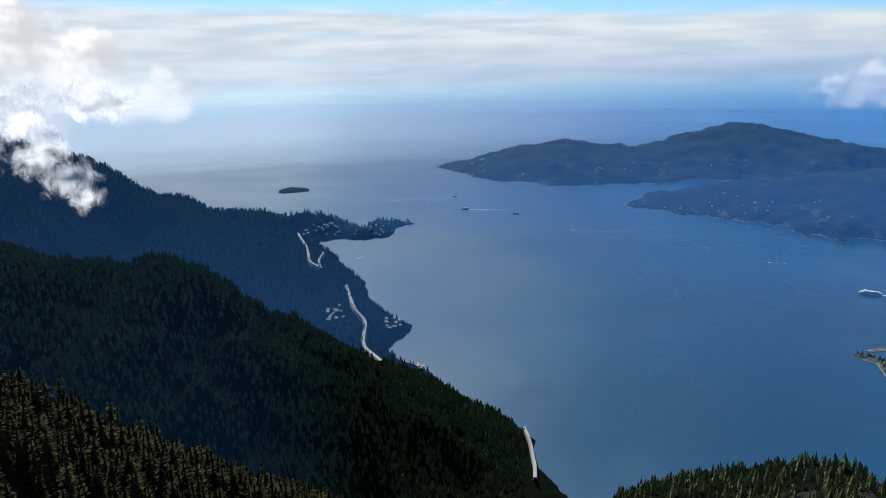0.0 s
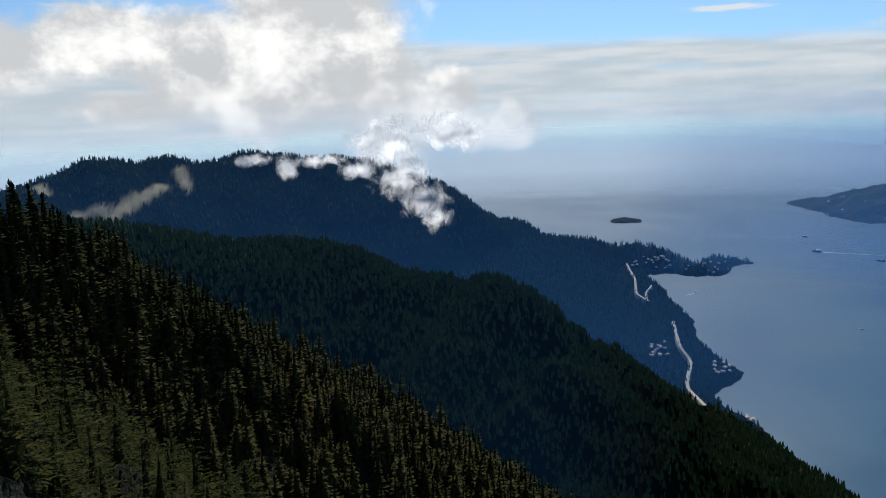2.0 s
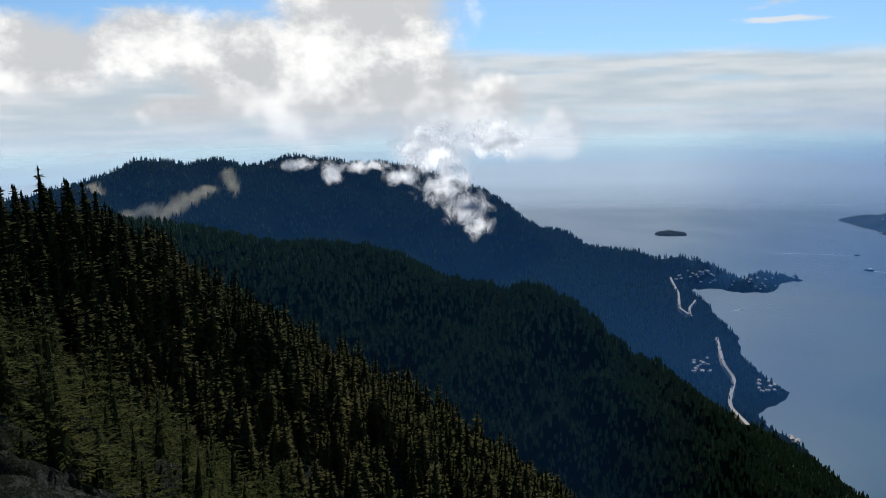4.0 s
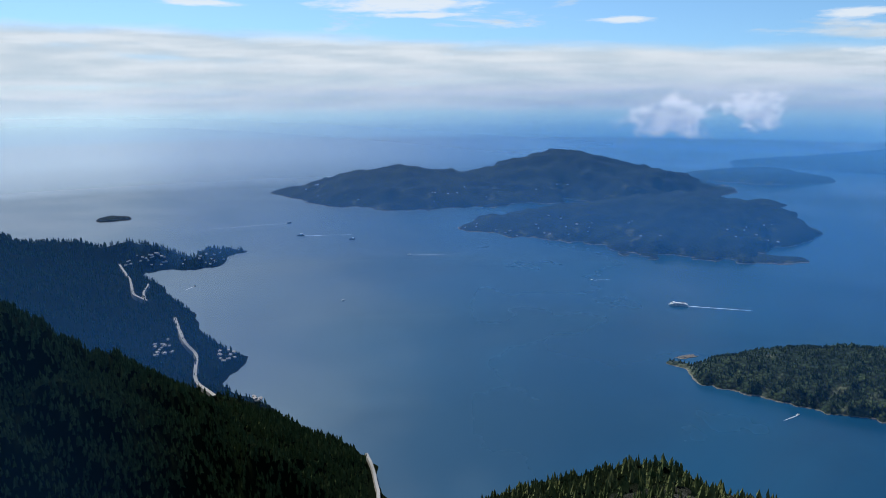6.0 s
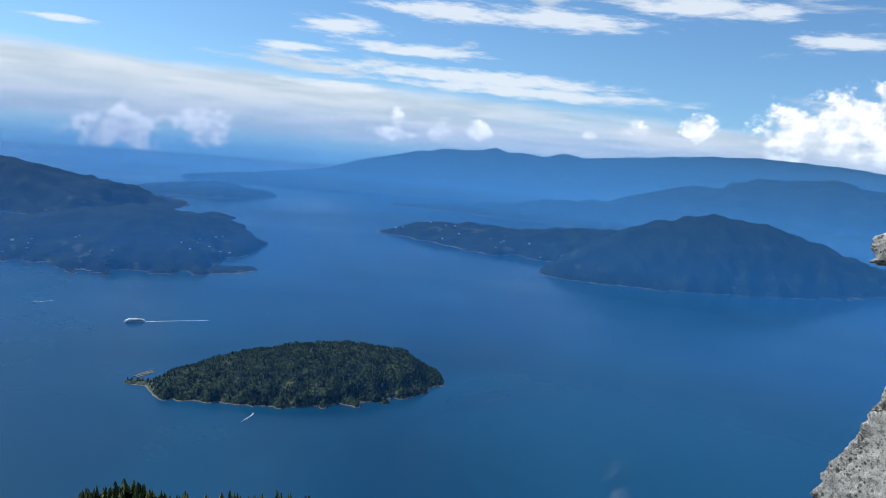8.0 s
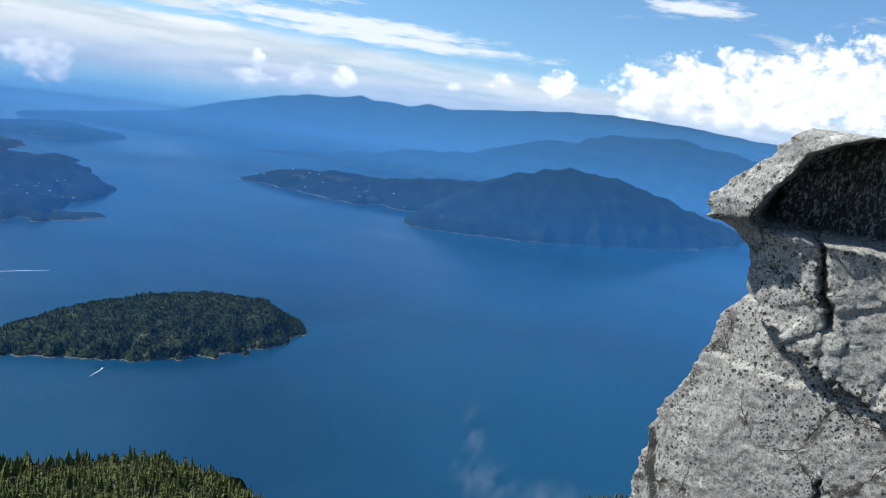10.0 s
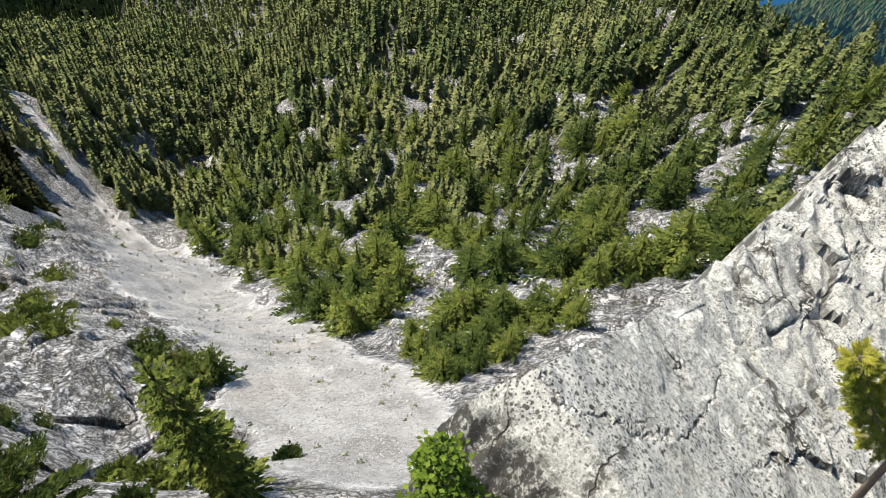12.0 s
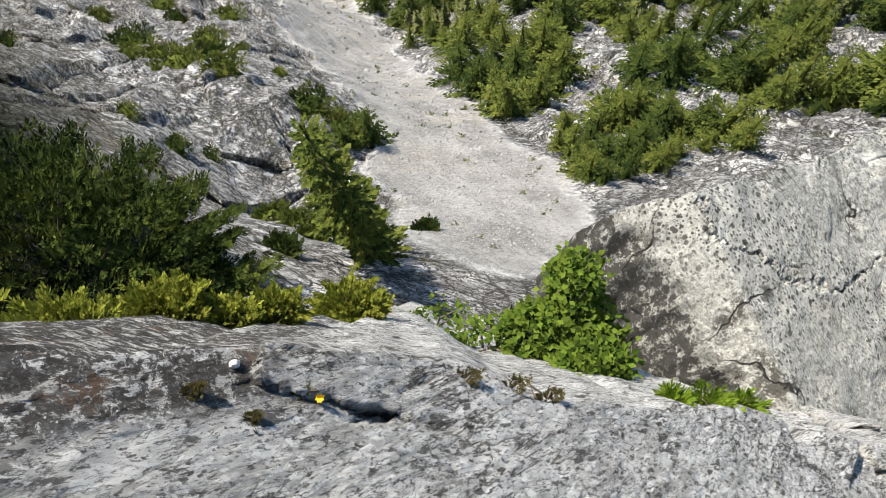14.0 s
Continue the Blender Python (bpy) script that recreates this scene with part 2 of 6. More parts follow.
def mat_ground():
    """Steep hillside: needle litter and brush, jointed grey bedrock where steep, pale scree in the gully."""
    k = Mat("hillside", 1.0, 0.0)
    rock = k.mix(k.step(k.noise(0.30, 9, 0.7), 0.35, 0.65), (0.24, 0.239, 0.240), (0.50, 0.497, 0.49))
    rock = k.mix(k.step(k.noise(3.4, 10, 0.8), 0.48, 0.55, 0.0, 0.7), rock, (0.62, 0.615, 0.605))

    def seams(scale, width, detail):
        n = k.noise(scale, detail, 0.66, stretch=(1.0, 0.8, 1.5))
        return k.step(k.math("ABSOLUTE", k.math("SUBTRACT", n, 0.5)), 0.0, width, 1.0, 0.0)

    seam = k.math("MULTIPLY", seams(0.6, 0.022, 8), k.step(k.noise(0.5, 4), 0.40, 0.52))
    for scale, width, lo in ((2.0, 0.022, 0.46),):
        seam = k.math("MAXIMUM", seam, k.math("MULTIPLY", seams(scale, width, 7), k.step(k.noise(scale * 0.4, 4), lo, lo + 0.12, 0.0, 0.9)))
    wv = k.nt.nodes.new("ShaderNodeVectorMath")
    wv.operation = "MULTIPLY_ADD"
    nz = k.nt.nodes.new("ShaderNodeTexNoise")
    nz.inputs["Scale"].default_value, nz.inputs["Detail"].default_value, nz.inputs["Roughness"].default_value = 1.6, 6, 0.65
    k.nt.links.new(k.pos, nz.inputs["Vector"])
    k.nt.links.new(nz.outputs["Color"], wv.inputs[0])
    wv.inputs[1].default_value = (0.7, 0.7, 0.7)
    k.nt.links.new(k.pos, wv.inputs[2])
    facet = None
    for scale, width, lo in ((1.3, 0.05, 0.40), (3.4, 0.08, 0.42), (7.5, 0.10, 0.44)):
        ed = k.step(k.cells(scale, "DISTANCE_TO_EDGE", vec=wv.outputs[0]), width * 0.4, width, 1.0, 0.0)
        seam = k.math("MAXIMUM", seam, k.math("MULTIPLY", ed, k.step(k.noise(scale * 0.45, 4), lo, lo + 0.08, 0.0, 0.95)))
        one = k.math("MULTIPLY", k.cells(scale, vec=wv.outputs[0], out="Color"), 0.33)
        facet = one if facet is None else k.math("ADD", facet, one)
    rock = k.mix(1.0, rock, k.mix(k.step(facet, 0.25, 0.75), (0.76, 0.76, 0.76), (1.55, 1.55, 1.55)), "MULTIPLY")
    seam = k.math("MULTIPLY", seam, k.step(k.attr("scree"), 0.1, 0.4, 0.9, 0.0))
    rock = k.mix(seam, rock, (0.035, 0.034, 0.032))
    rock = k.mix(k.step(k.noise(0.35, 7, 0.7), 0.54, 0.66, 0.0, 0.16), rock, (0.36, 0.335, 0.30))
    rock = k.mix(k.step(k.noise(7.0, 10, 0.85), 0.54, 0.57, 0.0, 0.7), rock, (0.08, 0.079, 0.077))
    rock = k.mix(k.step(k.noise(12.0, 8, 0.85), 0.55, 0.58, 0.0, 0.6), rock, (0.58, 0.57, 0.55))
    moss = k.step(k.noise(0.9, 7, 0.7), 0.58, 0.67, 0.0, 0.65)
    rock = k.mix(moss, rock, (0.075, 0.085, 0.035))
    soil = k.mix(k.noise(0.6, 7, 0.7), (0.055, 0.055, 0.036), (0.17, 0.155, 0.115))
    # near-black floor: shade under the backlit forest put into the colour
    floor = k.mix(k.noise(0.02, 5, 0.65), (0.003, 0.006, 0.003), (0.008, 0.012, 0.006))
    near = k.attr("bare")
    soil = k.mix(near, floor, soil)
    bare = k.math("ADD", k.step(k.up(), 0.78, 0.60), k.step(k.noise(0.10, 6, 0.65), 0.31, 0.42, 0.0, 1.0))
    bare = k.math("MULTIPLY", k.math("MINIMUM", bare, 1.0), near)
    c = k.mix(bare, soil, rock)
    c = k.mix(k.attr("clearing"), c, k.mix(k.noise(0.08, 5, 0.7), (0.16, 0.15, 0.08), (0.36, 0.33, 0.25)))
    gravel = k.mix(k.step(k.noise(0.55, 11, 0.75, stretch=(1.6, 0.5, 1.0)), 0.32, 0.68), (0.19, 0.186, 0.178), (0.40, 0.392, 0.378))
    gravel = k.mix(k.step(k.noise(0.22, 6, 0.6), 0.52, 0.66, 0.0, 0.45), gravel, (0.42, 0.39, 0.34))
    gravel = k.mix(k.step(k.noise(8.0, 9, 0.85), 0.53, 0.56, 0.0, 0.65), gravel, (0.14, 0.137, 0.130))
    gravel = k.mix(k.step(k.noise(15.0, 8, 0.85), 0.54, 0.58, 0.0, 0.5), gravel, (0.46, 0.45, 0.43))
    c = k.mix(k.attr("scree"), c, gravel)
    chunk = k.math("ADD", k.math("MULTIPLY", k.cells(1.1, out="Color"), 0.30), k.math("MULTIPLY", k.cells(3.6, out="Color"), 0.16))
    h = k.math("ADD", k.math("ADD", k.noise(1.4, 12, 0.72), chunk), k.math("ADD", k.math("MULTIPLY", seam, -0.35), k.math("MULTIPLY", facet, 1.1)))
    calm = k.math("SUBTRACT", 1.0, k.math("MULTIPLY", k.attr("scree"), 0.30))
    k.bump(k.math("MULTIPLY", h, calm), 0.30, 1.0)
    return k.color(c)


M_SEA = mat_sea()
M_GROUND = mat_ground()
M_FOREST_FAR = mat_forest("far_forest", (0.010, 0.020, 0.015), (0.028, 0.044, 0.024), 0.012, 0.16)
M_FOREST_ISLE = mat_forest("island_forest", (0.016, 0.030, 0.016), (0.045, 0.066, 0.024), 0.02, 0.22)


def mat_needles(name, dark, light, tip):
    k = Mat(name, 0.95, 0.04)
    c = k.mix(k.island, dark, light)
    c = k.mix(k.step(k.noise(0.05, 4), 0.4, 0.7, 0.0, 0.6), c, tip)
    c = k.mix(k.step(k.noise(0.35, 3, 0.7), 0.60, 0.70, 0.0, 0.55), c, tuple(0.5 * (dark[i] + (0.10, 0.09, 0.06)[i]) for i in range(3)))
    c = k.mix(k.step(k.noise(0.26, 2, 0.6), 0.52, 0.64, 0.0, 0.5), c, tuple(v * 0.7 for v in dark))
    return k.color(c)


M_FIR_FAR = mat_needles("far_fir_needles", (0.030, 0.052, 0.021), (0.150, 0.165, 0.058), (0.18, 0.18, 0.075))
M_FIR_BOUGH = mat_needles("fir_boughs", (0.024, 0.042, 0.018), (0.150, 0.165, 0.056), (0.18, 0.18, 0.075))
M_FIR_HILL = mat_needles("hill_fir_needles", (0.034, 0.072, 0.036), (0.090, 0.160, 0.060), (0.11, 0.18, 0.07))
# darker copy of the firs: shade of the backlit ridge put into the colour
M_FIR_DARK = mat_needles("shade_fir_needles", (0.028, 0.050, 0.022), (0.078, 0.102, 0.037), (0.088, 0.108, 0.040))

# ---- land ----


def at(az, el, h):
    """A place by bearing (degrees left of +y), slope of sight and level distance from the lookout."""
    a = radians(az)
    return (-h * math.sin(a), h * math.cos(a), h * math.tan(radians(el)))


def fbm(x, y, s, octaves=4, seed=0.0):
    """Cheap smooth noise on arrays, about -1 to 1: summed rotated sines."""
    rs = np.random.RandomState(int(seed * 97) + 11)
    x, y = np.asarray(x, float), np.asarray(y, float)
    out = np.zeros_like(x)
    amp, f = 1.0, 1.0 / s
    for _ in range(octaves):
        for _ in range(3):
            th, ph, ph2 = rs.uniform(0, 6.28, 3)
            u = x * math.cos(th) + y * math.sin(th)
            v = -x * math.sin(th) + y * math.cos(th)
            out += amp * 0.4 * np.sin(u * f * 6.28 + ph + 1.3 * np.sin(v * f * 4.1 + ph2))
        amp *= 0.5
        f *= 2.03
    return out


def to_segment(x, y, x0, y0, x1, y1, ends):
    """Place along a segment (0 to 1) and distance from it, with the overshoot at its ends stretched."""
    dx, dy = x1 - x0, y1 - y0
    ln = math.hypot(dx, dy)
    u = ((x - x0) * dx + (y - y0) * dy) / (ln * ln)
    t = np.clip(u, 0, 1)
    side = ((x - x0) * -dy + (y - y0) * dx) / ln
    return t, np.hypot(side, (u - t) * ln * ends)


def ridge(x, y, pts, slope, ends=1.0, width=0.0, drop=0.0):
    """Height of a ridge whose crest runs through pts and falls off at a slope to both sides."""
    best = np.full(x.shape, -1e4)
    for (x0, y0, z0), (x1, y1, z1) in zip(pts[:-1], pts[1:]):
        t, d = to_segment(x, y, x0, y0, x1, y1, ends)
        d = np.sqrt(d * d + width * width) - width
        best = np.maximum(best, z0 + t * (z1 - z0) - drop - slope * d)
    return best


def smax(a, b, k):
    return 0.5 * (a + b + np.sqrt((a - b) ** 2 + k * k))


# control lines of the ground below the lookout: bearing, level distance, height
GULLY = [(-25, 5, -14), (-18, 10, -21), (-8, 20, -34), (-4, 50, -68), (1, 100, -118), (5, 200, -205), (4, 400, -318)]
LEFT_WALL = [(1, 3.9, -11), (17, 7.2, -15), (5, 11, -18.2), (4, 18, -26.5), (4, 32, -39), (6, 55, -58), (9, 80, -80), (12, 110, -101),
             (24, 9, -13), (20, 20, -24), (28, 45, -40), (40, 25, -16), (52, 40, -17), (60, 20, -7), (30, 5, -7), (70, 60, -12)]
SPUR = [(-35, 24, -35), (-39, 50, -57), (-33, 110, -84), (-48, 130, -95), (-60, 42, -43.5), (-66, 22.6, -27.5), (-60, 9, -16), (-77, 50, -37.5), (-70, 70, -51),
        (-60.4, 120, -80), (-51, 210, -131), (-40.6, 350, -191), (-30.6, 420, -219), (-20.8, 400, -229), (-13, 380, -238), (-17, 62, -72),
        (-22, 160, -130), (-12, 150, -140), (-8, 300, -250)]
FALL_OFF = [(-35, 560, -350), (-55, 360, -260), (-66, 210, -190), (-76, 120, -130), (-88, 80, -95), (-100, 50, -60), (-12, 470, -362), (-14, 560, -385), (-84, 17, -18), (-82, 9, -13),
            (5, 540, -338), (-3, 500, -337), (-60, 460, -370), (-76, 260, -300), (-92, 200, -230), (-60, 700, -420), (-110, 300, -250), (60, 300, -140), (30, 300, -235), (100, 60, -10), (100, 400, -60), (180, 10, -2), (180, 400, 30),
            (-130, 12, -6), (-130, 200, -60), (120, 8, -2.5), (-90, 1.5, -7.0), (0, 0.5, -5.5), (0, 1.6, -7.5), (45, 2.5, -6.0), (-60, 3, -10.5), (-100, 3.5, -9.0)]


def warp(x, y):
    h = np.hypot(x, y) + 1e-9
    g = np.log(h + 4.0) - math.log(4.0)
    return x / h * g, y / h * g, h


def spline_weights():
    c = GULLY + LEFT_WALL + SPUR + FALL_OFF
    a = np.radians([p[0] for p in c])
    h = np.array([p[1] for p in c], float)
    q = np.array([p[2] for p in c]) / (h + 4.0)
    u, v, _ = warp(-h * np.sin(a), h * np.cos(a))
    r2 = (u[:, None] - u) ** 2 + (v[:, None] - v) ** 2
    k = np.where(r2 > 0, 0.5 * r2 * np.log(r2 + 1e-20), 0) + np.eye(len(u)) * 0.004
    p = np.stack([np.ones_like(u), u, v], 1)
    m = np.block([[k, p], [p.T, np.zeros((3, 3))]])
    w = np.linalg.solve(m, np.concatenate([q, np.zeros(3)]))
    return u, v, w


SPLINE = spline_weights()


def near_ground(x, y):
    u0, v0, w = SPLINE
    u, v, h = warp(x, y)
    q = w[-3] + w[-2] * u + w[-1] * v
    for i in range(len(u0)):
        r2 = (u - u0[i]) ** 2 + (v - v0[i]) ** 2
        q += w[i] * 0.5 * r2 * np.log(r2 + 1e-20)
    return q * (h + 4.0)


RIDGE_NEAR = [at(*p) for p in ((75, -2.5, 90), (55.3, -4.8, 100), (52.4, -7.7, 108), (47.4, -12.3, 125), (41.9, -15.8, 150), (33.6, -19.2, 190), (30.3, -23.4, 215),
                               (24.9, -26.4, 250), (18, -29.5, 290), (12.9, -30.6, 340), (11.1, -31.9, 370), (8, -34, 420))]
RIDGE_MID = [at(*p) for p in ((65, -5, 760), (51.4, -6.6, 700), (47.2, -7.3, 690), (41.5, -8.9, 660), (34.9, -9.7, 640), (32.5, -10.6, 635), (29.1, -12.1, 620), (21.7, -13.8, 610),
                              (18.2, -15.7, 600), (16.1, -17.6, 595), (11.8, -20.4, 590), (5.5, -24.6, 590), (2.2, -26.6, 595), (-0.6, -28.1, 600), (-3, -29.6, 600))]
RIDGE_FAR = [at(*p) for p in ((62, -5.6, 1450), (54.2, -4.1, 1500), (53, -3.8, 1520), (50.3, -2.85, 1560), (48.5, -2.75, 1570), (44, -3.05, 1600), (43.1, -3.3, 1600), (40.1, -2.95, 1620), (37.7, -3.15, 1620), (32.8, -3.55, 1620),
                              (29.5, -4.25, 1600), (26.1, -5.55, 1570), (24.4, -6.65, 1550), (22.4, -8.7, 1520), (20.2, -8.9, 1640), (18.3, -9.9, 1650), (16, -10.15, 1660), (13.4, -10.8, 1640))]
CAPE = [at(*p) for p in ((13.2, -11.0, 1600), (10.6, -10.8, 1590), (8.9, -11.2, 1560), (7.5, -11.9, 1540), (5.9, -12.3, 1510), (5.0, -11.7, 1600), (3.1, -11.8, 1620), (1.7, -12.2, 1620))]
COAST = [(62, 440, -335), (50, 530, -333), (25, 630, -330), (-45, 730, -327), (-108, 800, -326), (-125, 880, -332), (-72, 955, -341), (-125, 985, -331), (-165, 1060, -329), (-195, 1165, -327), (-255, 1280, -322), (-280, 1360, -324), (-330, 1440, -324)]
BENCH = [(-268, 800, -290), (-345, 970, -285), (-430, 1200, -278), (-480, 1400, -285)]
HILL_EAST = [at(*p) for p in ((-65.9, -34.6, 400), (-69.7, -32.6, 420), (-72.5, -31.2, 430), (-77.2, -28.2, 450), (-81.3, -26.9, 470), (-95, -24, 480))]


def blocks(x, y, size, seed, tilt=0.35):
    """Jointed rock: each cell of a jittered grid is a facet with its own height and tilt; also the distance to the nearest joint."""
    rs = np.random.RandomState(seed)
    jit, par = rs.rand(64, 64, 2), rs.rand(64, 64, 3) - 0.5
    gx, gy = x / size, y / size
    ix, iy = np.floor(gx).astype(int), np.floor(gy).astype(int)
    d1, d2 = np.full(x.shape, 9.0), np.full(x.shape, 9.0)
    hgt = np.zeros_like(x)
    for ox in (-1, 0, 1):
        for oy in (-1, 0, 1):
            cx, cy = (ix + ox) % 64, (iy + oy) % 64
            px, py = ix + ox + jit[cx, cy, 0], iy + oy + jit[cx, cy, 1]
            d = np.hypot(gx - px, gy - py)
            hh = par[cx, cy, 0] + tilt * 2 * (par[cx, cy, 1] * (gx - px) + par[cx, cy, 2] * (gy - py))
            d2 = np.where(d < d1, d1, np.minimum(d2, d))
            hgt = np.where(d < d1, hh, hgt)
            d1 = np.minimum(d1, d)
    return hgt, np.clip((d2 - d1) / 0.12, 0, 1)


def gully_distance(x, y):
    p = [at(a, 0, h) for a, h, _ in GULLY]
    best = np.full(x.shape, 1e9)
    for (x0, y0, _), (x1, y1, _) in zip(p[:-1], p[1:]):
        dx, dy = x1 - x0, y1 - y0
        t = np.clip(((x - x0) * dx + (y - y0) * dy) / (dx * dx + dy * dy), 0, 1)
        best = np.minimum(best, np.hypot(x - x0 - t * dx, y - y0 - t * dy))
    return best


def scree_mask(x, y):
    h = np.hypot(x, y)
    w = np.interp(h, [3, 6, 12, 20, 30, 48, 62, 100], [1.5, 2.0, 2.0, 2.3, 3.1, 2.9, 0.4, 0.0])
    d = gully_distance(x, y) + 0.2 * w * fbm(x, y, 6, 3, 5)
    return np.clip((w - d) / (0.25 * w + 0.2) + 0.5, 0, 1) * (h < 110)


def crag(x, y, s, seed):
    """Sharp-edged relief, about -1 to 1."""
    return 1 - 2.2 * np.abs(fbm(x, 0.7 * y, s, 2, seed))


def land(x, y):
    """Height of the mainland at places x, y."""
    h = np.hypot(x, y)
    n1, n2 = fbm(x, y, 160, 5, 1), fbm(x, y, 18, 4, 2)
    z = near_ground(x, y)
    hb, jb = blocks(x + 0.6 * n2, y * 0.55 + 0.5 * n2, 3.2, 17)
    hs, js = blocks(x, y * 0.6, 1.1, 18)
    hf, jf = blocks(x + 0.2 * n2, y * 0.7 - 0.2 * x, 0.45, 19, 0.5)
    bed = np.interp(h, [2, 6, 14, 50, 90], [0.1, 0.5, 1.0, 1.3, 0.0]) * (1 - 0.85 * scree_mask(x, y))
    z = z + bed * np.where(x < 0.1 * y, 1.5, 1.0) * (0.55 * hb + 0.34 * hs + 0.13 * hf - 0.12 * (1 - jb) - 0.08 * (1 - js) - 0.04 * (1 - jf) + 0.12 * crag(x, y, 4.5, 71) + 0.05 * crag(x, y, 1.7, 72))
    z = z + np.clip(h - 6, 0, 80) / 80 * (2.2 * n2) + np.clip(h - 60, 0, 300) / 300 * 5 * n1
    z = z - np.interp(h, [35, 120, 450], [0, 3.0, 4.5])
    east = np.clip((x / (y + 1e-6) - 1.2) / 0.6, 0, 1) * (y > 0) + (y <= 0) * (x > 0)
    z = np.where(h > 620, np.minimum(z, -380), z)
    z = z - east * np.clip(h - 260, 0, 300) * 0.9
    z = smax(z, ridge(x, y, RIDGE_NEAR, 0.75, 1.5, 4, 5.0) + 1.2 * n2, 3.0)
    rough = 12 * n1 + 2.0 * n2
    mid = ridge(x, y, RIDGE_MID, 0.72, 1.5, 25, 6.0) + 0.4 * rough + np.clip(-ridge(x, y, RIDGE_MID, 0.72, 1.5, 25, 6.0) - 122, 0, 70) / 70 * 14 * np.sin(x * 0.05 + 1.5 * fbm(x, y, 120, 3, 61))
    far = ridge(x, y, RIDGE_FAR, 0.55, 2.2, 40, 6.0) + rough * 0.5
    z = np.where(h > 260, smax(z, mid, 6.0), z)
    z = np.where(h > 700, smax(z, far, 6.0), z)
    z = np.where(h > 425, smax(z, ridge(x, y, COAST, 0.50, 1.0, 12) + 3 * n1 + n2, 4.0), z)
    z = np.where(h > 700, smax(z, ridge(x, y, BENCH, 0.34, 1.0, 20) + 0.5 * rough, 5.0), z)
    z = np.where(h > 1200, smax(z, ridge(x, y, CAPE, 0.55, 2.0, 10, 5.0) + 3 * n1 + 2 * n2, 3.0), z)
    return np.where(h > 200, smax(z, ridge(x, y, HILL_EAST, 0.78, 3.0, 10, 9.0) + 4 * n1 + n2, 5.0), z)


def sight(az, el, lo=350.0, hi=2200.0):
    """Where a line of sight first meets the land."""
    h = np.linspace(lo, hi, 3000)
    a = radians(az)
    x, y = -h * math.sin(a), h * math.cos(a)
    under = land(x, y) > h * math.tan(radians(el))
    i = int(np.argmax(under)) if under.any() else -1
    return float(x[i]), float(y[i])


SKI_RUNS = [[sight(*p, 900.0) for p in q] for q in (((44.2, -4.0), (44.0, -4.7), (43.8, -5.2)), ((45.5, -5.0), (46.5, -5.5), (47.8, -6.1), (49.2, -7.0)), ((49.5, -6.4), (50.8, -6.6), (51.4, -6.6)), ((53.3, -4.4), (53.0, -4.7)))]


def ski_mask(x, y):
    best = np.full(x.shape, 1e4)
    for run in SKI_RUNS:
        for (x0, y0), (x1, y1) in zip(run[:-1], run[1:]):
            best = np.minimum(best, to_segment(x, y, x0, y0, x1, y1, 1.0)[1])
    return np.clip((15 - best) / 8, 0, 1)


def fast_mesh(name, verts, faces, mat, smooth=False):
    me = bpy.data.meshes.new(name)
    verts, faces = np.asarray(verts, np.float32), np.asarray(faces, np.int32)
    n, k = faces.shape
    me.vertices.add(len(verts))
    me.vertices.foreach_set("co", verts.ravel())
    me.loops.add(n * k)
    me.loops.foreach_set("vertex_index", faces.ravel())
    me.polygons.add(n)
    me.polygons.foreach_set("loop_start", np.arange(0, n * k, k, dtype=np.int32))
    me.polygons.foreach_set("use_smooth", np.full(n, smooth))
    me.update(calc_edges=True)
    me.materials.append(mat)
    return me


def grid_faces(nu, nv, wrap=False):
    i, j = np.meshgrid(np.arange(nu if wrap else nu - 1), np.arange(nv - 1), indexing="ij")
    a, b = i * nv + j, ((i + 1) % nu) * nv + j
    return np.stack([a, b, b + 1, a + 1], -1).reshape(-1, 4)


def build_mainland():
    az = np.concatenate([np.linspace(-108, 80, 640), np.linspace(84, 248, 36)])
    r = np.concatenate([np.geomspace(0.5, 5.9, 90), np.geomspace(6, 45, 360), np.geomspace(45.6, 2300, 300)])
    A, R = np.meshgrid(np.radians(az), r, indexing="ij")
    x, y = -R * np.sin(A), R * np.cos(A)
    z = land(x, y)
    v = np.stack([x, y, np.maximum(z, SEA - 12)], -1).reshape(-1, 3)
    me = fast_mesh("mountainside", v, grid_faces(len(az), len(r), True)[:, ::-1], M_GROUND, True)
    s = me.attributes.new("scree", "FLOAT", "POINT")
    s.data.foreach_set("value", scree_mask(x, y).ravel().astype(np.float32))
    q = me.attributes.new("clearing", "FLOAT", "POINT")
    q.data.foreach_set("value", ski_mask(x, y).ravel().astype(np.float32))
    # kept low on the left slope, whose shade the near-black floor colour stands for
    b = me.attributes.new("bare", "FLOAT", "POINT")
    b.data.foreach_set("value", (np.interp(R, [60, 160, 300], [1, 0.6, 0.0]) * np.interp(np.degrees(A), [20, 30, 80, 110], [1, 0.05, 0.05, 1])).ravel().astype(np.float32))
    return tagged(new("ground_mountainside", me), "steep forested mountainside with grey bedrock and a pale scree gully", "ground", kind="structure")


build_mainland()


def build_sea():
    n = 96
    r = np.geomspace(150, 4920, 60)
    a = np.linspace(0, 2 * math.pi, n, endpoint=False)
    A, R = np.meshgrid(a, r, indexing="ij")
    v = np.stack([R * np.cos(A), R * np.sin(A), np.full_like(R, SEA)], -1).reshape(-1, 3)
    return tagged(new("water", fast_mesh("sea", v, grid_faces(n, 60, True)[:, ::-1], M_SEA)), "wide calm blue sea inlet", "sea", kind="structure")


build_sea()


ISLES = []


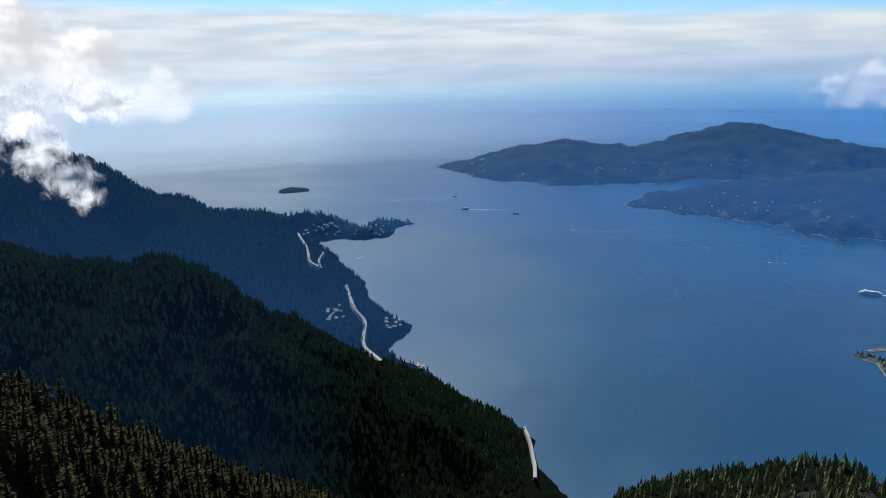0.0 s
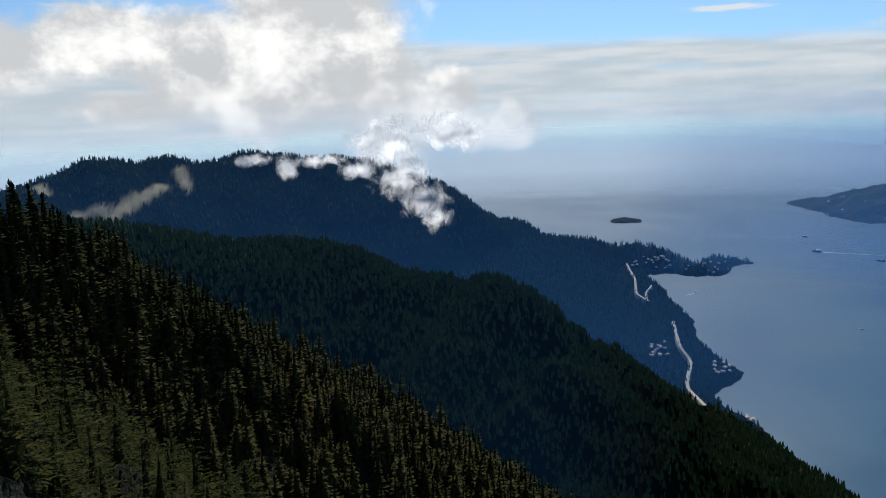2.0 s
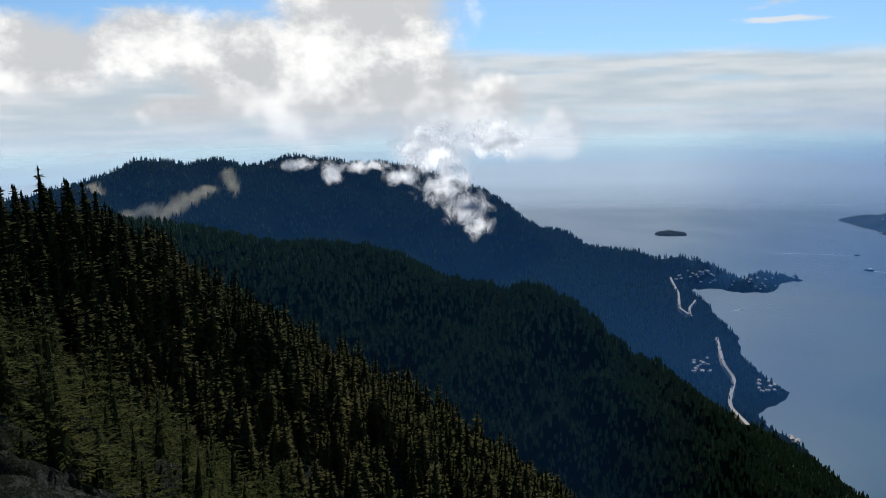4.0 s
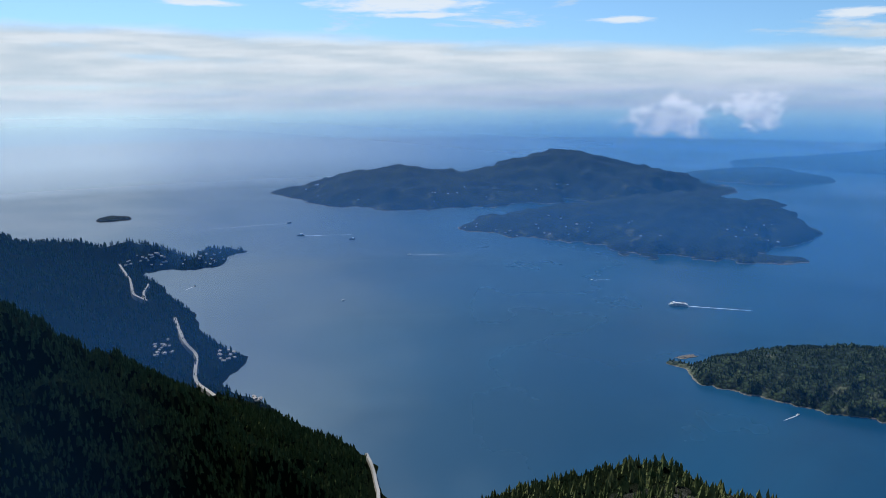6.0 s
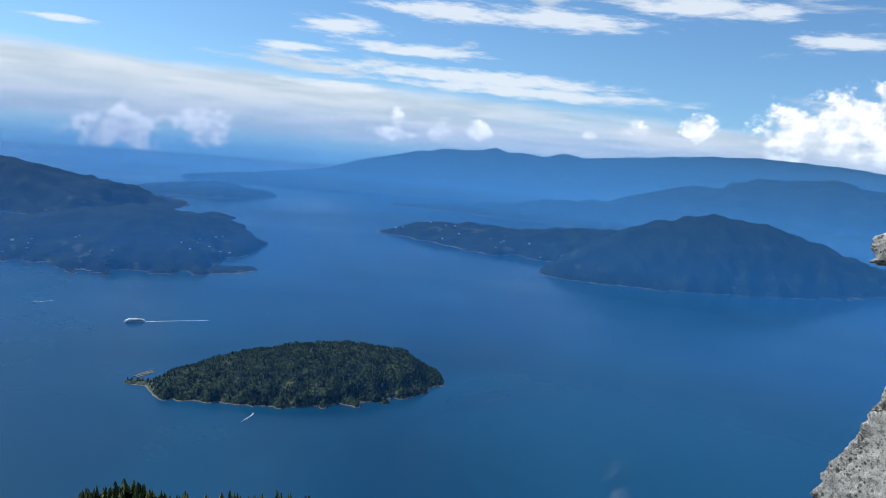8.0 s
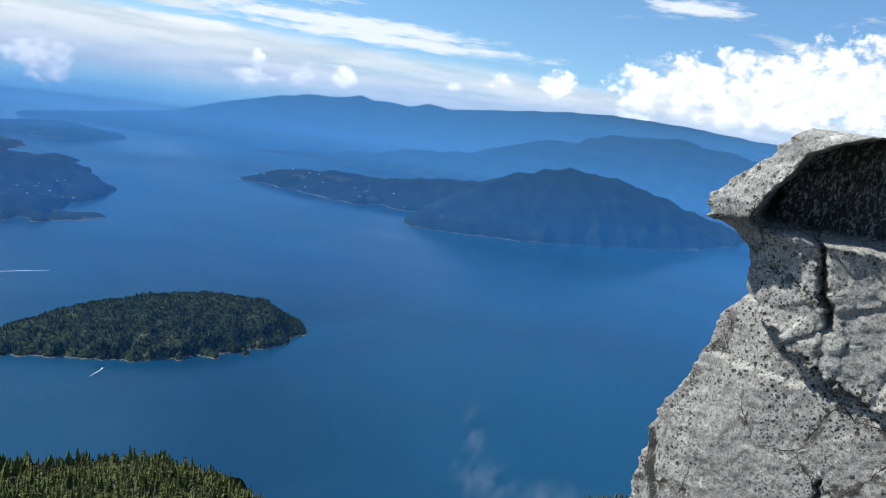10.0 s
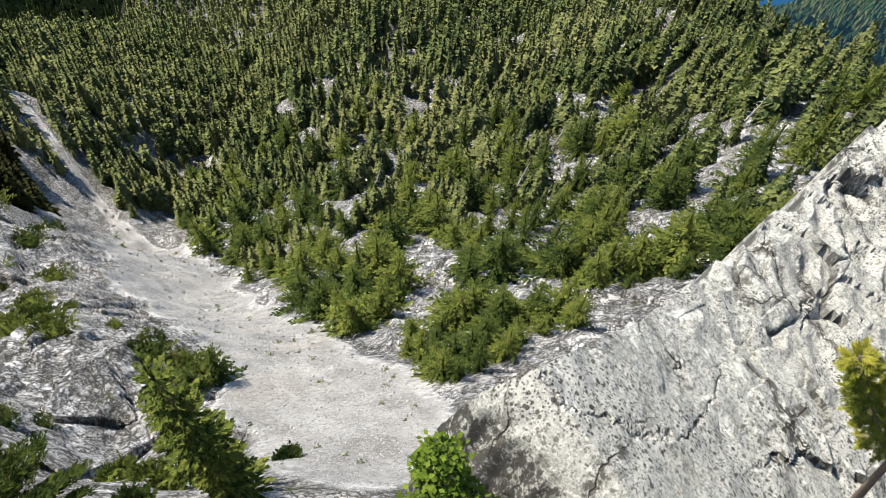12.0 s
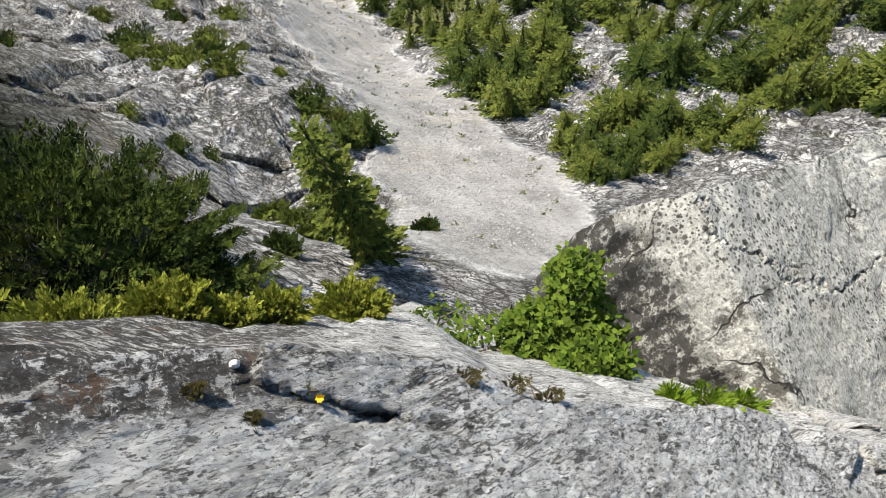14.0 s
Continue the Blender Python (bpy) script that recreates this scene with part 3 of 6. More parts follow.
def isle_height(c, x, y, step, lumps, seed):
    z = np.full(x.shape, -1e4)
    wob = 1 + 0.09 * fbm(x, y, 10 * step, 4, seed + 3)
    for (x0, y0, z0, w0), (x1, y1, z1, w1) in zip(c[:-1], c[1:]):
        t, far = to_segment(x, y, x0, y0, x1, y1, 2.6)
        w = (w0 + t * (w1 - w0)) * wob
        d = np.clip(far / w, 0, 1)
        top = z0 + t * (z1 - z0) - SEA
        z = np.maximum(z, SEA + np.where(far < w, top * (0.7 * (1 - d ** 1.3) + 0.3 * np.sqrt(1.0001 - d * d)), -(far - w) * 0.5))
    return z + np.clip((z - SEA) / 30, 0, 1) * lumps * fbm(x, y, 10 * step, 4, seed)


def island(pts, mat, label, step=14.0, lumps=6.0, seed=0, trees=0.0):
    """An island: a crest line (bearing, slope of sight, level distance, half width) with rounded flanks down to the shore."""
    c = [(*at(a, e, h), w) for a, e, h, w in pts]
    c = [(x, y, max(z - trees, SEA + 3), w) for x, y, z, w in c]
    px, py = [p[0] for p in c], [p[1] for p in c]
    m = max(p[3] for p in c) * 1.25
    gx, gy = np.arange(min(px) - m, max(px) + m, step), np.arange(min(py) - m, max(py) + m, step)
    x, y = np.meshgrid(gx, gy, indexing="ij")
    z = np.maximum(isle_height(c, x, y, step, lumps, seed), SEA - 10)
    ISLES.append((c, step, lumps, seed))
    v = np.stack([x, y, z], -1).reshape(-1, 3)
    f = grid_faces(*x.shape)
    f = f[(v[f, 2] > SEA - 6).any(1)]
    used, inv = np.unique(f, return_inverse=True)
    me = fast_mesh("island", v[used], inv.reshape(-1, 4), mat, True)
    return tagged(new("island", me), label, "island", kind="structure")


island([(-30, -20.2, 950, 8), (-31.5, -20.2, 940, 10), (-33.4, -19.4, 925, 45), (-38.7, -18.1, 945, 88), (-42.5, -17.4, 955, 92), (-46.8, -17.1, 975, 92), (-50.6, -17.4, 990, 70), (-53, -18.6, 1000, 34)],
       M_FOREST_ISLE, "small steep wooded island in the inlet", 4.0, 2.0, 4, 4.5)
island([(0.3, -7.85, 2500, 25), (-2.2, -7.4, 2450, 110), (-5.6, -6.6, 2400, 250), (-9.2, -6.2, 2400, 330), (-12.4, -6.6, 2450, 320), (-15.7, -7.0, 2450, 320), (-18.2, -5.75, 2550, 270),
        (-20.8, -4.95, 2600, 280), (-23.3, -5.25, 2600, 290), (-25.9, -6.1, 2550, 300), (-28.1, -6.5, 2500, 300), (-29.8, -7.9, 2450, 300)],
       M_FOREST_FAR, "large mountainous wooded island with scattered houses", 12, 8, 5)
island([(-14.2, -11, 1790, 35), (-17.4, -10, 1850, 140), (-22.6, -9.1, 1880, 230), (-27.7, -8.4, 1900, 330), (-30.7, -8.1, 1920, 380), (-33.7, -8.5, 1900, 330), (-37.2, -9.8, 1850, 150)],
       M_FOREST_FAR, "wooded headland of the large island", 10, 5, 6)
island([(-34, -12.0, 1620, 45), (-36.5, -12.1, 1600, 40), (-38.4, -12.0, 1625, 28)], M_FOREST_FAR, "low wooded point of the large island", 6, 2, 7)
island([(-31, -6.9, 2850, 40), (-32.1, -6.2, 2950, 120), (-36, -5.9, 2950, 150), (-39.5, -6.4, 3000, 60)], M_FOREST_FAR, "low wooded island far across the inlet", 12, 3, 8)
island([(-34.4, -8.4, 2330, 30), (-35.6, -8.1, 2350, 60), (-36.8, -8.4, 2330, 30)], M_FOREST_FAR, "tiny wooded islet", 8, 2, 9)
island([(12.4, -9.15, 2120, 20), (11.6, -9.0, 2125, 30), (10.5, -9.15, 2120, 18)], M_FOREST_FAR, "tiny wooded islet in the open strait", 6, 1, 10)
island([(-47.9, -8.75, 2270, 25), (-51, -7.75, 2300, 110), (-55.2, -7.45, 2300, 190), (-58.6, -7.75, 2230, 200), (-62.1, -7.2, 2300, 260), (-66, -6.8, 2400, 260), (-70, -6.6, 2500, 240)],
       M_FOREST_FAR, "low wooded neck of land with clearings and houses", 10, 5, 11)
island([(-60.6, -10.7, 1850, 20), (-61.8, -9.7, 1880, 70), (-63.9, -8.5, 1930, 130), (-65.6, -7.1, 1980, 170), (-68.1, -5.85, 2060, 205), (-72.2, -4.75, 2150, 215), (-75.5, -4.95, 2230, 210),
        (-79, -5.8, 2350, 190), (-82.4, -6.75, 2450, 120), (-84.3, -7.1, 2600, 60)], M_FOREST_FAR, "hilly wooded island with clearings and houses", 9, 5, 14)
island([(-48.6, -6.5, 3030, 40), (-52.4, -6.2, 3030, 70), (-57.9, -5.6, 3050, 140), (-60.9, -5.1, 3150, 260), (-64.9, -4.75, 3200, 330), (-69.1, -3.3, 3300, 500), (-72.5, -2.5, 3400, 600), (-75.2, -1.7, 3400, 620),
        (-79.3, -1.2, 3400, 620), (-83.5, -1.9, 3400, 600), (-92, -3, 3400, 500)], M_FOREST_FAR, "long wooded mountain behind the hilly island", 18, 6, 12)
island([(-33.5, -5.5, 3480, 40), (-38.3, -5.05, 3600, 200), (-43.4, -4.4, 3700, 300), (-47.5, -3.1, 3850, 420), (-52.1, -2.1, 4000, 560), (-55, -1.9, 4000, 560), (-56, -1.6, 4000, 560), (-57, -1.9, 4000, 560),
        (-59.8, -1.9, 4000, 560), (-61, -1.6, 4000, 560), (-62.6, -1.8, 4000, 560), (-66.3, -1.3, 4100, 560), (-70.5, -0.8, 4200, 560), (-74.4, -0.5, 4250, 560), (-79.5, -0.5, 4250, 560), (-83.8, -0.8, 4200, 560), (-95, -1, 4200, 500)],
       M_FOREST_FAR, "blue mountain range on the far mainland shore", 22, 4, 13)

# ---- haze over the strait ----


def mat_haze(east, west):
    """Stand-in for haze, lit from above: airlight painted blue, paler towards the sun."""
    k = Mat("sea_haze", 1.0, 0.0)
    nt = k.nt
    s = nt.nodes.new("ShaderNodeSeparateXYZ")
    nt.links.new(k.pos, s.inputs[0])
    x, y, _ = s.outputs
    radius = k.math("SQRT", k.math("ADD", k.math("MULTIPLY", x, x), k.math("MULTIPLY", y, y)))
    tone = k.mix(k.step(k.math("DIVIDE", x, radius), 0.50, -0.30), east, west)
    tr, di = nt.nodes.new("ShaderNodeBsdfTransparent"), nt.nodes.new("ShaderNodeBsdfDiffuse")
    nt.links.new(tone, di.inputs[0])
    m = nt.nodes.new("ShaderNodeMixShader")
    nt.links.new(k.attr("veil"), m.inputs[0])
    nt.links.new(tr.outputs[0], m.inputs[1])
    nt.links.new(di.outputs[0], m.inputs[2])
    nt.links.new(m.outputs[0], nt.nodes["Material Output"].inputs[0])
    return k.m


def build_haze(radius, most, east, west, first=95.0, last=-120.0, soft=10.0, deep=230.0):
    """A ring of haze round the lookout, thinning out upwards, between two bearings: layers that slope gently outwards, one behind the rim of the next."""
    nu, nv, run = 150, 8, 110.0
    za, rr, zz = SEA - 3.0, [], []
    while za < 90:
        f = np.linspace(0, 1, nv)
        rr.append(radius + run * f)
        zz.append(za + 0.5 * run * f)
        za = zz[-1][-1] * radius / (radius + run)
        if za > 0:
            za = zz[-1][-1]
    faces, n = [], 0
    az = np.linspace(last, first, nu)
    V, W = [], []
    for r1, z1 in zip(rr, zz):
        A, R = np.meshgrid(np.radians(az), r1, indexing="ij")
        Z = np.broadcast_to(z1, A.shape)
        V.append(np.stack([-R * np.sin(A), R * np.cos(A), Z], -1).reshape(-1, 3))
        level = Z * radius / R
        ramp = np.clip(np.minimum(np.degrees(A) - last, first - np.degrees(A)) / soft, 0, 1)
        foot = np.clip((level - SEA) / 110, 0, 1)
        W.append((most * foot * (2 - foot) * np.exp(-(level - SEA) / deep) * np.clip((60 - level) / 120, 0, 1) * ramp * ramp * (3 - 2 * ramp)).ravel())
        faces.append(grid_faces(nu, nv)[:, ::-1] + n)
        n += nu * nv
    me = fast_mesh("haze", np.vstack(V), np.vstack(faces), mat_haze(east, west), False)
    q = me.attributes.new("veil", "FLOAT", "POINT")
    q.data.foreach_set("value", np.concatenate(W).astype(np.float32))
    ob = tagged(new("backdrop_haze", me), "thin blue haze over the distant sea", "haze", kind="structure")
    ob.visible_shadow = False


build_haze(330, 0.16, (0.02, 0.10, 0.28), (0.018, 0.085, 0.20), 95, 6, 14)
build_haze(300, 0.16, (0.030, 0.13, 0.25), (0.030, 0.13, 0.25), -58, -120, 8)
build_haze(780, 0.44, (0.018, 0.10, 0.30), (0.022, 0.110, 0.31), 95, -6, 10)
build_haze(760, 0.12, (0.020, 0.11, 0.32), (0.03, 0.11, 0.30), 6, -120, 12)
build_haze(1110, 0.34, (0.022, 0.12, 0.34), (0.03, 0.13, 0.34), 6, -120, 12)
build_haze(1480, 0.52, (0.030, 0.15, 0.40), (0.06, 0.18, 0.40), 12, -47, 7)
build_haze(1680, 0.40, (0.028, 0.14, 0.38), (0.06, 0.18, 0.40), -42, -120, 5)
# the outer rings' pale west tone paints the sun's glare over the far sea
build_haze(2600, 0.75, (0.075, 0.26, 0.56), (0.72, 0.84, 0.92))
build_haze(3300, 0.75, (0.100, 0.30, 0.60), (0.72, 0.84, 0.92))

# ---- near rock ----


def interp_line(x, pts):
    return np.interp(x, [p[0] for p in pts], [p[1] for p in pts])


RIB_CREST = [(1.6, -8.6), (2.1, -7.9), (3.0, -7.4), (5.1, -8.9), (7.3, -10.0), (9.4, -10.5), (10.9, -10.7), (13.9, -11.2), (17.2, -11.2), (22, -10.5)]
RIB_EDGE = [(1.6, 2.0), (2.1, 2.35), (3.0, 2.05), (5.1, 2.2), (7.3, 2.5), (9.4, 2.65), (10.9, 2.85), (13.9, 3.4), (17.2, 3.1), (22, 2.5)]


RIB_CRACK = [(3.05, 1.95), (2.95, 1.65), (3.1, 1.45), (3.45, 1.3), (3.6, 1.05), (4.0, 0.9), (4.4, 0.75), (5.2, 0.9), (6.0, 1.2)]
PILLAR_CRACK = [(-1.03, -6.35), (-0.98, -6.8), (-0.86, -7.28), (-0.56, -8.12), (-0.55, -8.7), (-0.79, -9.65), (-0.95, -10.2), (-1.34, -10.34), (-1.54, -11.26), (-1.65, -12.11)]


def build_rib():
    """The broad granite rib: a jointed slab with a sharp far edge and a dark end face."""
    xs = np.concatenate([np.linspace(1.0, 8, 210), np.linspace(8.05, 22, 190)])
    ys = np.concatenate([np.linspace(-6, -0.5, 60), np.linspace(-0.45, 4.2, 190), np.linspace(4.25, 7, 24)])
    x, y = np.meshgrid(xs, ys, indexing="ij")
    hb, jb = blocks(x + 0.3 * fbm(x, y, 2.5, 3, 21), y + 0.25 * fbm(x, y, 2.1, 3, 22), 1.7, 3, 0.9)
    hs, js = blocks(x + 0.1 * fbm(x, y, 0.8, 3, 26), y, 0.75, 5, 0.9)
    amount = np.interp(x, [2, 5, 8, 12, 22], [0.03, 0.07, 0.45, 0.75, 0.8])
    edge = interp_line(x, RIB_EDGE) + 0.22 * fbm(x, y * 0.2, 1.6, 4, 23) * amount
    z = interp_line(x, RIB_CREST) - 0.14 * np.clip(edge - y, 0, 9) + np.interp(x, [1, 4, 9], [0.0, 0.1, 0.0])
    z = z + amount * (0.50 * hb + 0.16 * hs) - 0.10 * amount * ((1 - jb) ** 2 + 0.3 * (1 - js) ** 2) + 0.03 * fbm(x, y, 0.9, 4, 24) + 0.10 * amount * crag(x, y, 1.1, 74)
    z = z - np.clip(y - edge, 0, 9) * 9.0 - 0.15 * np.clip(y - edge + 0.3, 0, 0.4)
    left = 1.98 + 0.16 * (2.47 - y) * (y > 0) + 0.10 * fbm(x * 0.2, y, 1.1, 3, 25)
    z = z - np.clip(left - x, 0, 9) * 7.0 - np.clip(left + 0.42 - x, 0, 0.42) * 1.3
    ground = land(x, y) - 1.2
    v = np.stack([x, y, np.maximum(z, ground)], -1).reshape(-1, 3)
    d = np.full(x.shape, 9.0)
    for (x0, y0), (x1, y1) in zip(RIB_CRACK[:-1], RIB_CRACK[1:]):
        d = np.minimum(d, to_segment(x + 0.05 * fbm(x, y, 0.4, 3, 27), y + 0.05 * fbm(x, y, 0.35, 3, 28), x0, y0, x1, y1, 1.0)[1])
    v[:, 2] -= (0.05 * np.exp(-(d / 0.015) ** 2)).ravel()
    me = fast_mesh("rock_rib", v, grid_faces(*x.shape), M_ROCK_PALE, False)
    s = me.attributes.new("stain_shade", "FLOAT", "POINT")
    # crust along the crack, and an overall darker end face
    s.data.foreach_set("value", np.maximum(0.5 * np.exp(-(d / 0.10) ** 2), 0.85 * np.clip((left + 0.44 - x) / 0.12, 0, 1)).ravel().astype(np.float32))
    tagged(new("rock_rib", me), "broad pale jointed granite rib spotted with black lichen", "rock", kind="structure")


PILLAR_EDGE = [(-17, 2.2), (-14, 2.6), (-11.1, 2.9), (-10.1, 2.58), (-8.1, 2.52), (-6.7, 2.39), (-4.9, 1.71), (-3.9, 1.45), (-3.3, 1.08), (-2.5, 1.2), (-2.08, 1.5), (-1.84, 2.0), (-1.35, 2.09), (-0.76, 1.52),
               (-0.49, 1.2), (-0.08, 0.92), (0.37, 0.24), (0.8, -0.9), (1.0, -2.5), (0.9, -4.5), (0.2, -6)]


NOSE_LINE = [(-6, 0.75), (-1.5, 0.45), (0.29, -0.19), (0.5, -0.38), (0.73, -0.78), (1.0, -1.15), (1.23, -1.68), (1.41, -1.76), (3, -1.95)]
BLOCK_FOOT = [(-6, -5.2), (-2.2, -4.75), (-0.8, -4.45), (0.3, -3.85), (0.76, -3.54), (0.9, -3.2), (1.0, -1.9), (1.02, 5)]


def build_pillar():
    """The grey pinnacle: a spalled slab, a block over it, and an overhanging nose over a deep notch."""
    zs = np.concatenate([np.linspace(-17, -10.3, 80), np.linspace(-10.25, 0.95, 330)])
    u = np.concatenate([np.linspace(0, 1, 40), np.linspace(1.015, 3.2, 260)])
    U, Z = np.meshgrid(u, zs, indexing="ij")
    yl = interp_line(Z, PILLAR_EDGE) + 0.05 * fbm(Z, Z * 0, 1.1, 4, 31)
    yy = np.where(U < 1, yl - 0.5 * (1 - U), yl - (U - 1) * 3.6)
    yy = yy + 0.05 * fbm(Z, Z * 0, 0.3, 3, 35) * np.exp(-((U - 1) / 0.035) ** 2)
    xx = np.where(U < 1, 21 - 4.6 * U, 16.4 - 0.55 * np.clip(U - 1, 0, 0.35) / 0.35 - 0.6 * np.clip(U - 1.35, 0, 3))
    hb, jb = blocks(yy * 0.7 + 0.3 * Z, Z * 0.5 - 0.2 * yy, 1.1, 8, 0.5)
    hs, js = blocks(yy + 7, Z * 0.8, 0.42, 9)
    rag = 0.06 * fbm(yy, Z, 0.7, 4, 33) + 0.03 * fbm(yy, Z, 0.2, 3, 34)

    def over(a, b, w=0.05):
        return np.clip((a - b) / w, 0, 1)

    upper = over(Z, interp_line(yy + rag, BLOCK_FOOT) + rag)
    nose = over(Z, interp_line(yy, NOSE_LINE) + 0.6 * rag, 0.06)
    notch = over(Z, -1.85 + 0.4 * rag) * (1 - nose) * over(1.32, yy, 0.12)
    gap = np.exp(-((yy + 0.27 - 0.335 * (Z + 2.7) + rag) / 0.075) ** 2) * over(Z, -3.5, 0.2) * over(-1.8, Z)
    out = (0.05 + 0.10 * upper) * hb * (1 - 0.5 * over(-5.0, Z, 0.5)) + (0.012 + 0.05 * upper) * hs - 0.05 * upper * (1 - jb) - 0.02 * upper * (1 - js) + 0.02 * fbm(yy, Z, 1.5, 4, 32) + 0.012 * fbm(yy, Z, 0.3, 3, 36)
    out = out + 0.42 * upper * (1 - nose) + 0.85 * nose * np.clip((0.95 - Z) / 0.9, 0, 1) * np.clip(3.2 - 0.6 * (yl - yy), 0, 1)
    # lit step across the slab, spalled hollow and foot block
    out = out + 0.16 * over(-4.62 + rag, Z, 0.08) * (1 - upper) + 0.22 * over(-9.58 + rag, Z, 0.05) * over(yy, 1.85, 0.15)
    d = np.full(yy.shape, 9.0)
    for (y0, z0), (y1, z1) in zip(PILLAR_CRACK[:-1], PILLAR_CRACK[1:]):
        d = np.minimum(d, to_segment(yy + 0.08 * fbm(yy, Z, 0.6, 3, 37), Z, y0, z0, y1, z1, 1.0)[1])
    fresh = over(interp_line(Z, [(-12, -1.6), (-9.65, -0.79), (-8.7, -0.55), (-8.12, -0.56), (-7.28, -0.86), (-6.4, -1.03), (-6.2, -3)]) + 0.5 * rag, yy, 0.06)
    fresh = fresh * over(yy, interp_line(Z, [(-12, -4), (-8.84, -1.85), (-8.41, -1.65), (-7.59, -1.33), (-6.6, -1.12)]) + rag, 0.05) * over(-6.35, Z)
    xx = xx - out * (U > 0.9) + 2.2 * notch + 0.5 * gap + 0.35 * np.exp(-(d / 0.045) ** 2) + 0.05 * fresh
    v = np.stack([xx, yy, Z], -1).reshape(-1, 3)
    f = grid_faces(*U.shape)
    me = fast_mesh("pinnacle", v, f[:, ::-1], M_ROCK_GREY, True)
    band = np.exp(-((yy - interp_line(Z, [(-13, -0.1), (-10.56, 0.9), (-8.77, 1.66), (-7.66, 2.13), (-6.48, 2.36), (-5, 2.5)])) / 0.19) ** 2) * np.clip((-5.6 - Z) / 1.2, 0, 1)
    # notch and gap darkened: black lichen plus the deep shade, put into the colour
    for key, value in (("stain_shade", np.maximum(np.maximum(band, 0.5 * np.exp(-(d / 0.10) ** 2)), 0.8 * np.maximum(notch, gap))), ("fresh", fresh)):
        q = me.attributes.new(key, "FLOAT", "POINT")
        q.data.foreach_set("value", value.ravel().astype(np.float32))
    tagged(new("rock_pinnacle", me), "sheer grey granite pinnacle with an overhanging nose", "rock", kind="structure")


LIP = [(-4, 1.9), (-2, 1.35), (-0.61, 1.05), (-0.5, 0.995), (-0.38, 0.985), (-0.27, 0.96), (-0.15, 0.945), (-0.05, 0.92), (0.07, 0.86), (0.21, 0.82), (0.31, 0.77), (0.37, 0.69), (0.46, 0.61), (0.70, 0.52), (1.05, 0.43), (1.63, 0.23), (1.84, 0.05), (2.6, -0.33), (4, -1.2)]


def ledge_height(x, y):
    xx = np.where(x < -0.5, -0.5 + 0.5 * np.tanh((x + 0.5) / 0.5), x)
    return -2.55 - 1.35 * (np.minimum(xx, 2.6) + 0.2) - 0.5 * (y - 0.8) * (y > -0.6) - 0.5 * (-1.4) * (y <= -0.6)


def build_ledge():
    """The lichen-covered ledge of the lookout, falling away to the gully."""
    xs = np.concatenate([np.linspace(-4, -0.95, 60), np.linspace(-0.93, 3.2, 320)])
    ys = np.concatenate([np.linspace(-3.5, -0.42, 50), np.linspace(-0.4, 1.7, 240), np.linspace(1.75, 3.5, 30)])
    x, y = np.meshgrid(xs, ys, indexing="ij")
    lip = interp_line(x, LIP) + 0.02 * fbm(x, y * 0.3, 0.5, 4, 41)
    hb, jb = blocks(x * 0.6 + 0.6 * y + 0.08 * fbm(x, y, 0.5, 3, 43), y * 1.5 - 0.5 * x, 0.42, 12, 0.5)
    hs, js = blocks(x * 0.5 + 0.5 * y, y * 2.2 - 0.8 * x + 0.05 * fbm(x, y, 0.3, 3, 45), 0.17, 14, 0.6)
    lay = (y + 0.42 * x) * 11 + 0.9 * fbm(x, y, 0.45, 4, 47) + 0.25 * fbm(x, y, 0.1, 3, 48)
    lay2 = (y + 0.50 * x) * 31 + 1.1 * fbm(x, y, 0.2, 4, 49)
    plates = 0.012 * (lay - np.floor(lay)) ** 1.5 + 0.005 * (lay2 - np.floor(lay2)) ** 1.5
    z = ledge_height(x, y) + 0.007 * hb - 0.006 * (1 - jb) ** 3 + plates + 0.004 * hs - 0.003 * (1 - js) ** 2 + 0.008 * fbm(x, y * 1.8 + x, 0.6, 5, 42) + 0.004 * fbm(x, y * 1.6, 0.08, 3, 44)
    # a loose slab raised over a dark hollow
    front = 0.855 - 0.62 * (x + 0.24) + 0.008 * fbm(x, y * 0, 0.12, 3, 46)
    inside = np.clip((y - front) / 0.012, 0, 1) * np.clip((x + 0.262 + 0.3 * (0.9 - y)) / 0.012, 0, 1) * np.clip((0.10 - x - 0.35 * (0.78 - y)) / 0.22, 0, 1)
    z = z + inside * (0.045 + 0.2 * (y - 0.85))
    nick = 0.010 * fbm(x, y, 0.07, 4, 51)
    reach = np.clip((x + 0.13 + nick) / 0.02, 0, 1) * np.clip((0.012 - x + nick) / 0.05, 0, 1)
    z = z - (0.12 + 0.05 * fbm(x, y, 0.05, 2, 52)) * reach * np.clip((front + 0.004 - y) / 0.006, 0, 1) * np.clip((y - front + 0.034 + 1.6 * nick) / 0.020, 0, 1)
    z = z - 0.03 * np.exp(-((y - front + 0.006) / 0.005) ** 2) * np.clip((x + 0.30) / 0.02, 0, 1) * np.clip((0.16 - x) / 0.1, 0, 1)
    # broken blocks with a hole towards the granite rib
    z = z - 0.45 * np.exp(-((x - 1.84) / 0.075) ** 2 - ((y - 0.05) / 0.05) ** 2)
    rub = np.clip((x - 1.85) / 0.3, 0, 1)
    z = z + rub * (0.28 * hb - 0.10 * (1 - jb) ** 2)
    over = np.clip(y - lip, 0, 9)
    z = z - over * 3.2 - 0.8 * np.clip(over * 8, 0, 1) * 0.12
    z = np.maximum(z, land(x, y) - 0.6)
    v = np.stack([x, y, z], -1).reshape(-1, 3)
    me = fast_mesh("rock_ledge", v, grid_faces(*x.shape), M_ROCK_LICHEN, True)
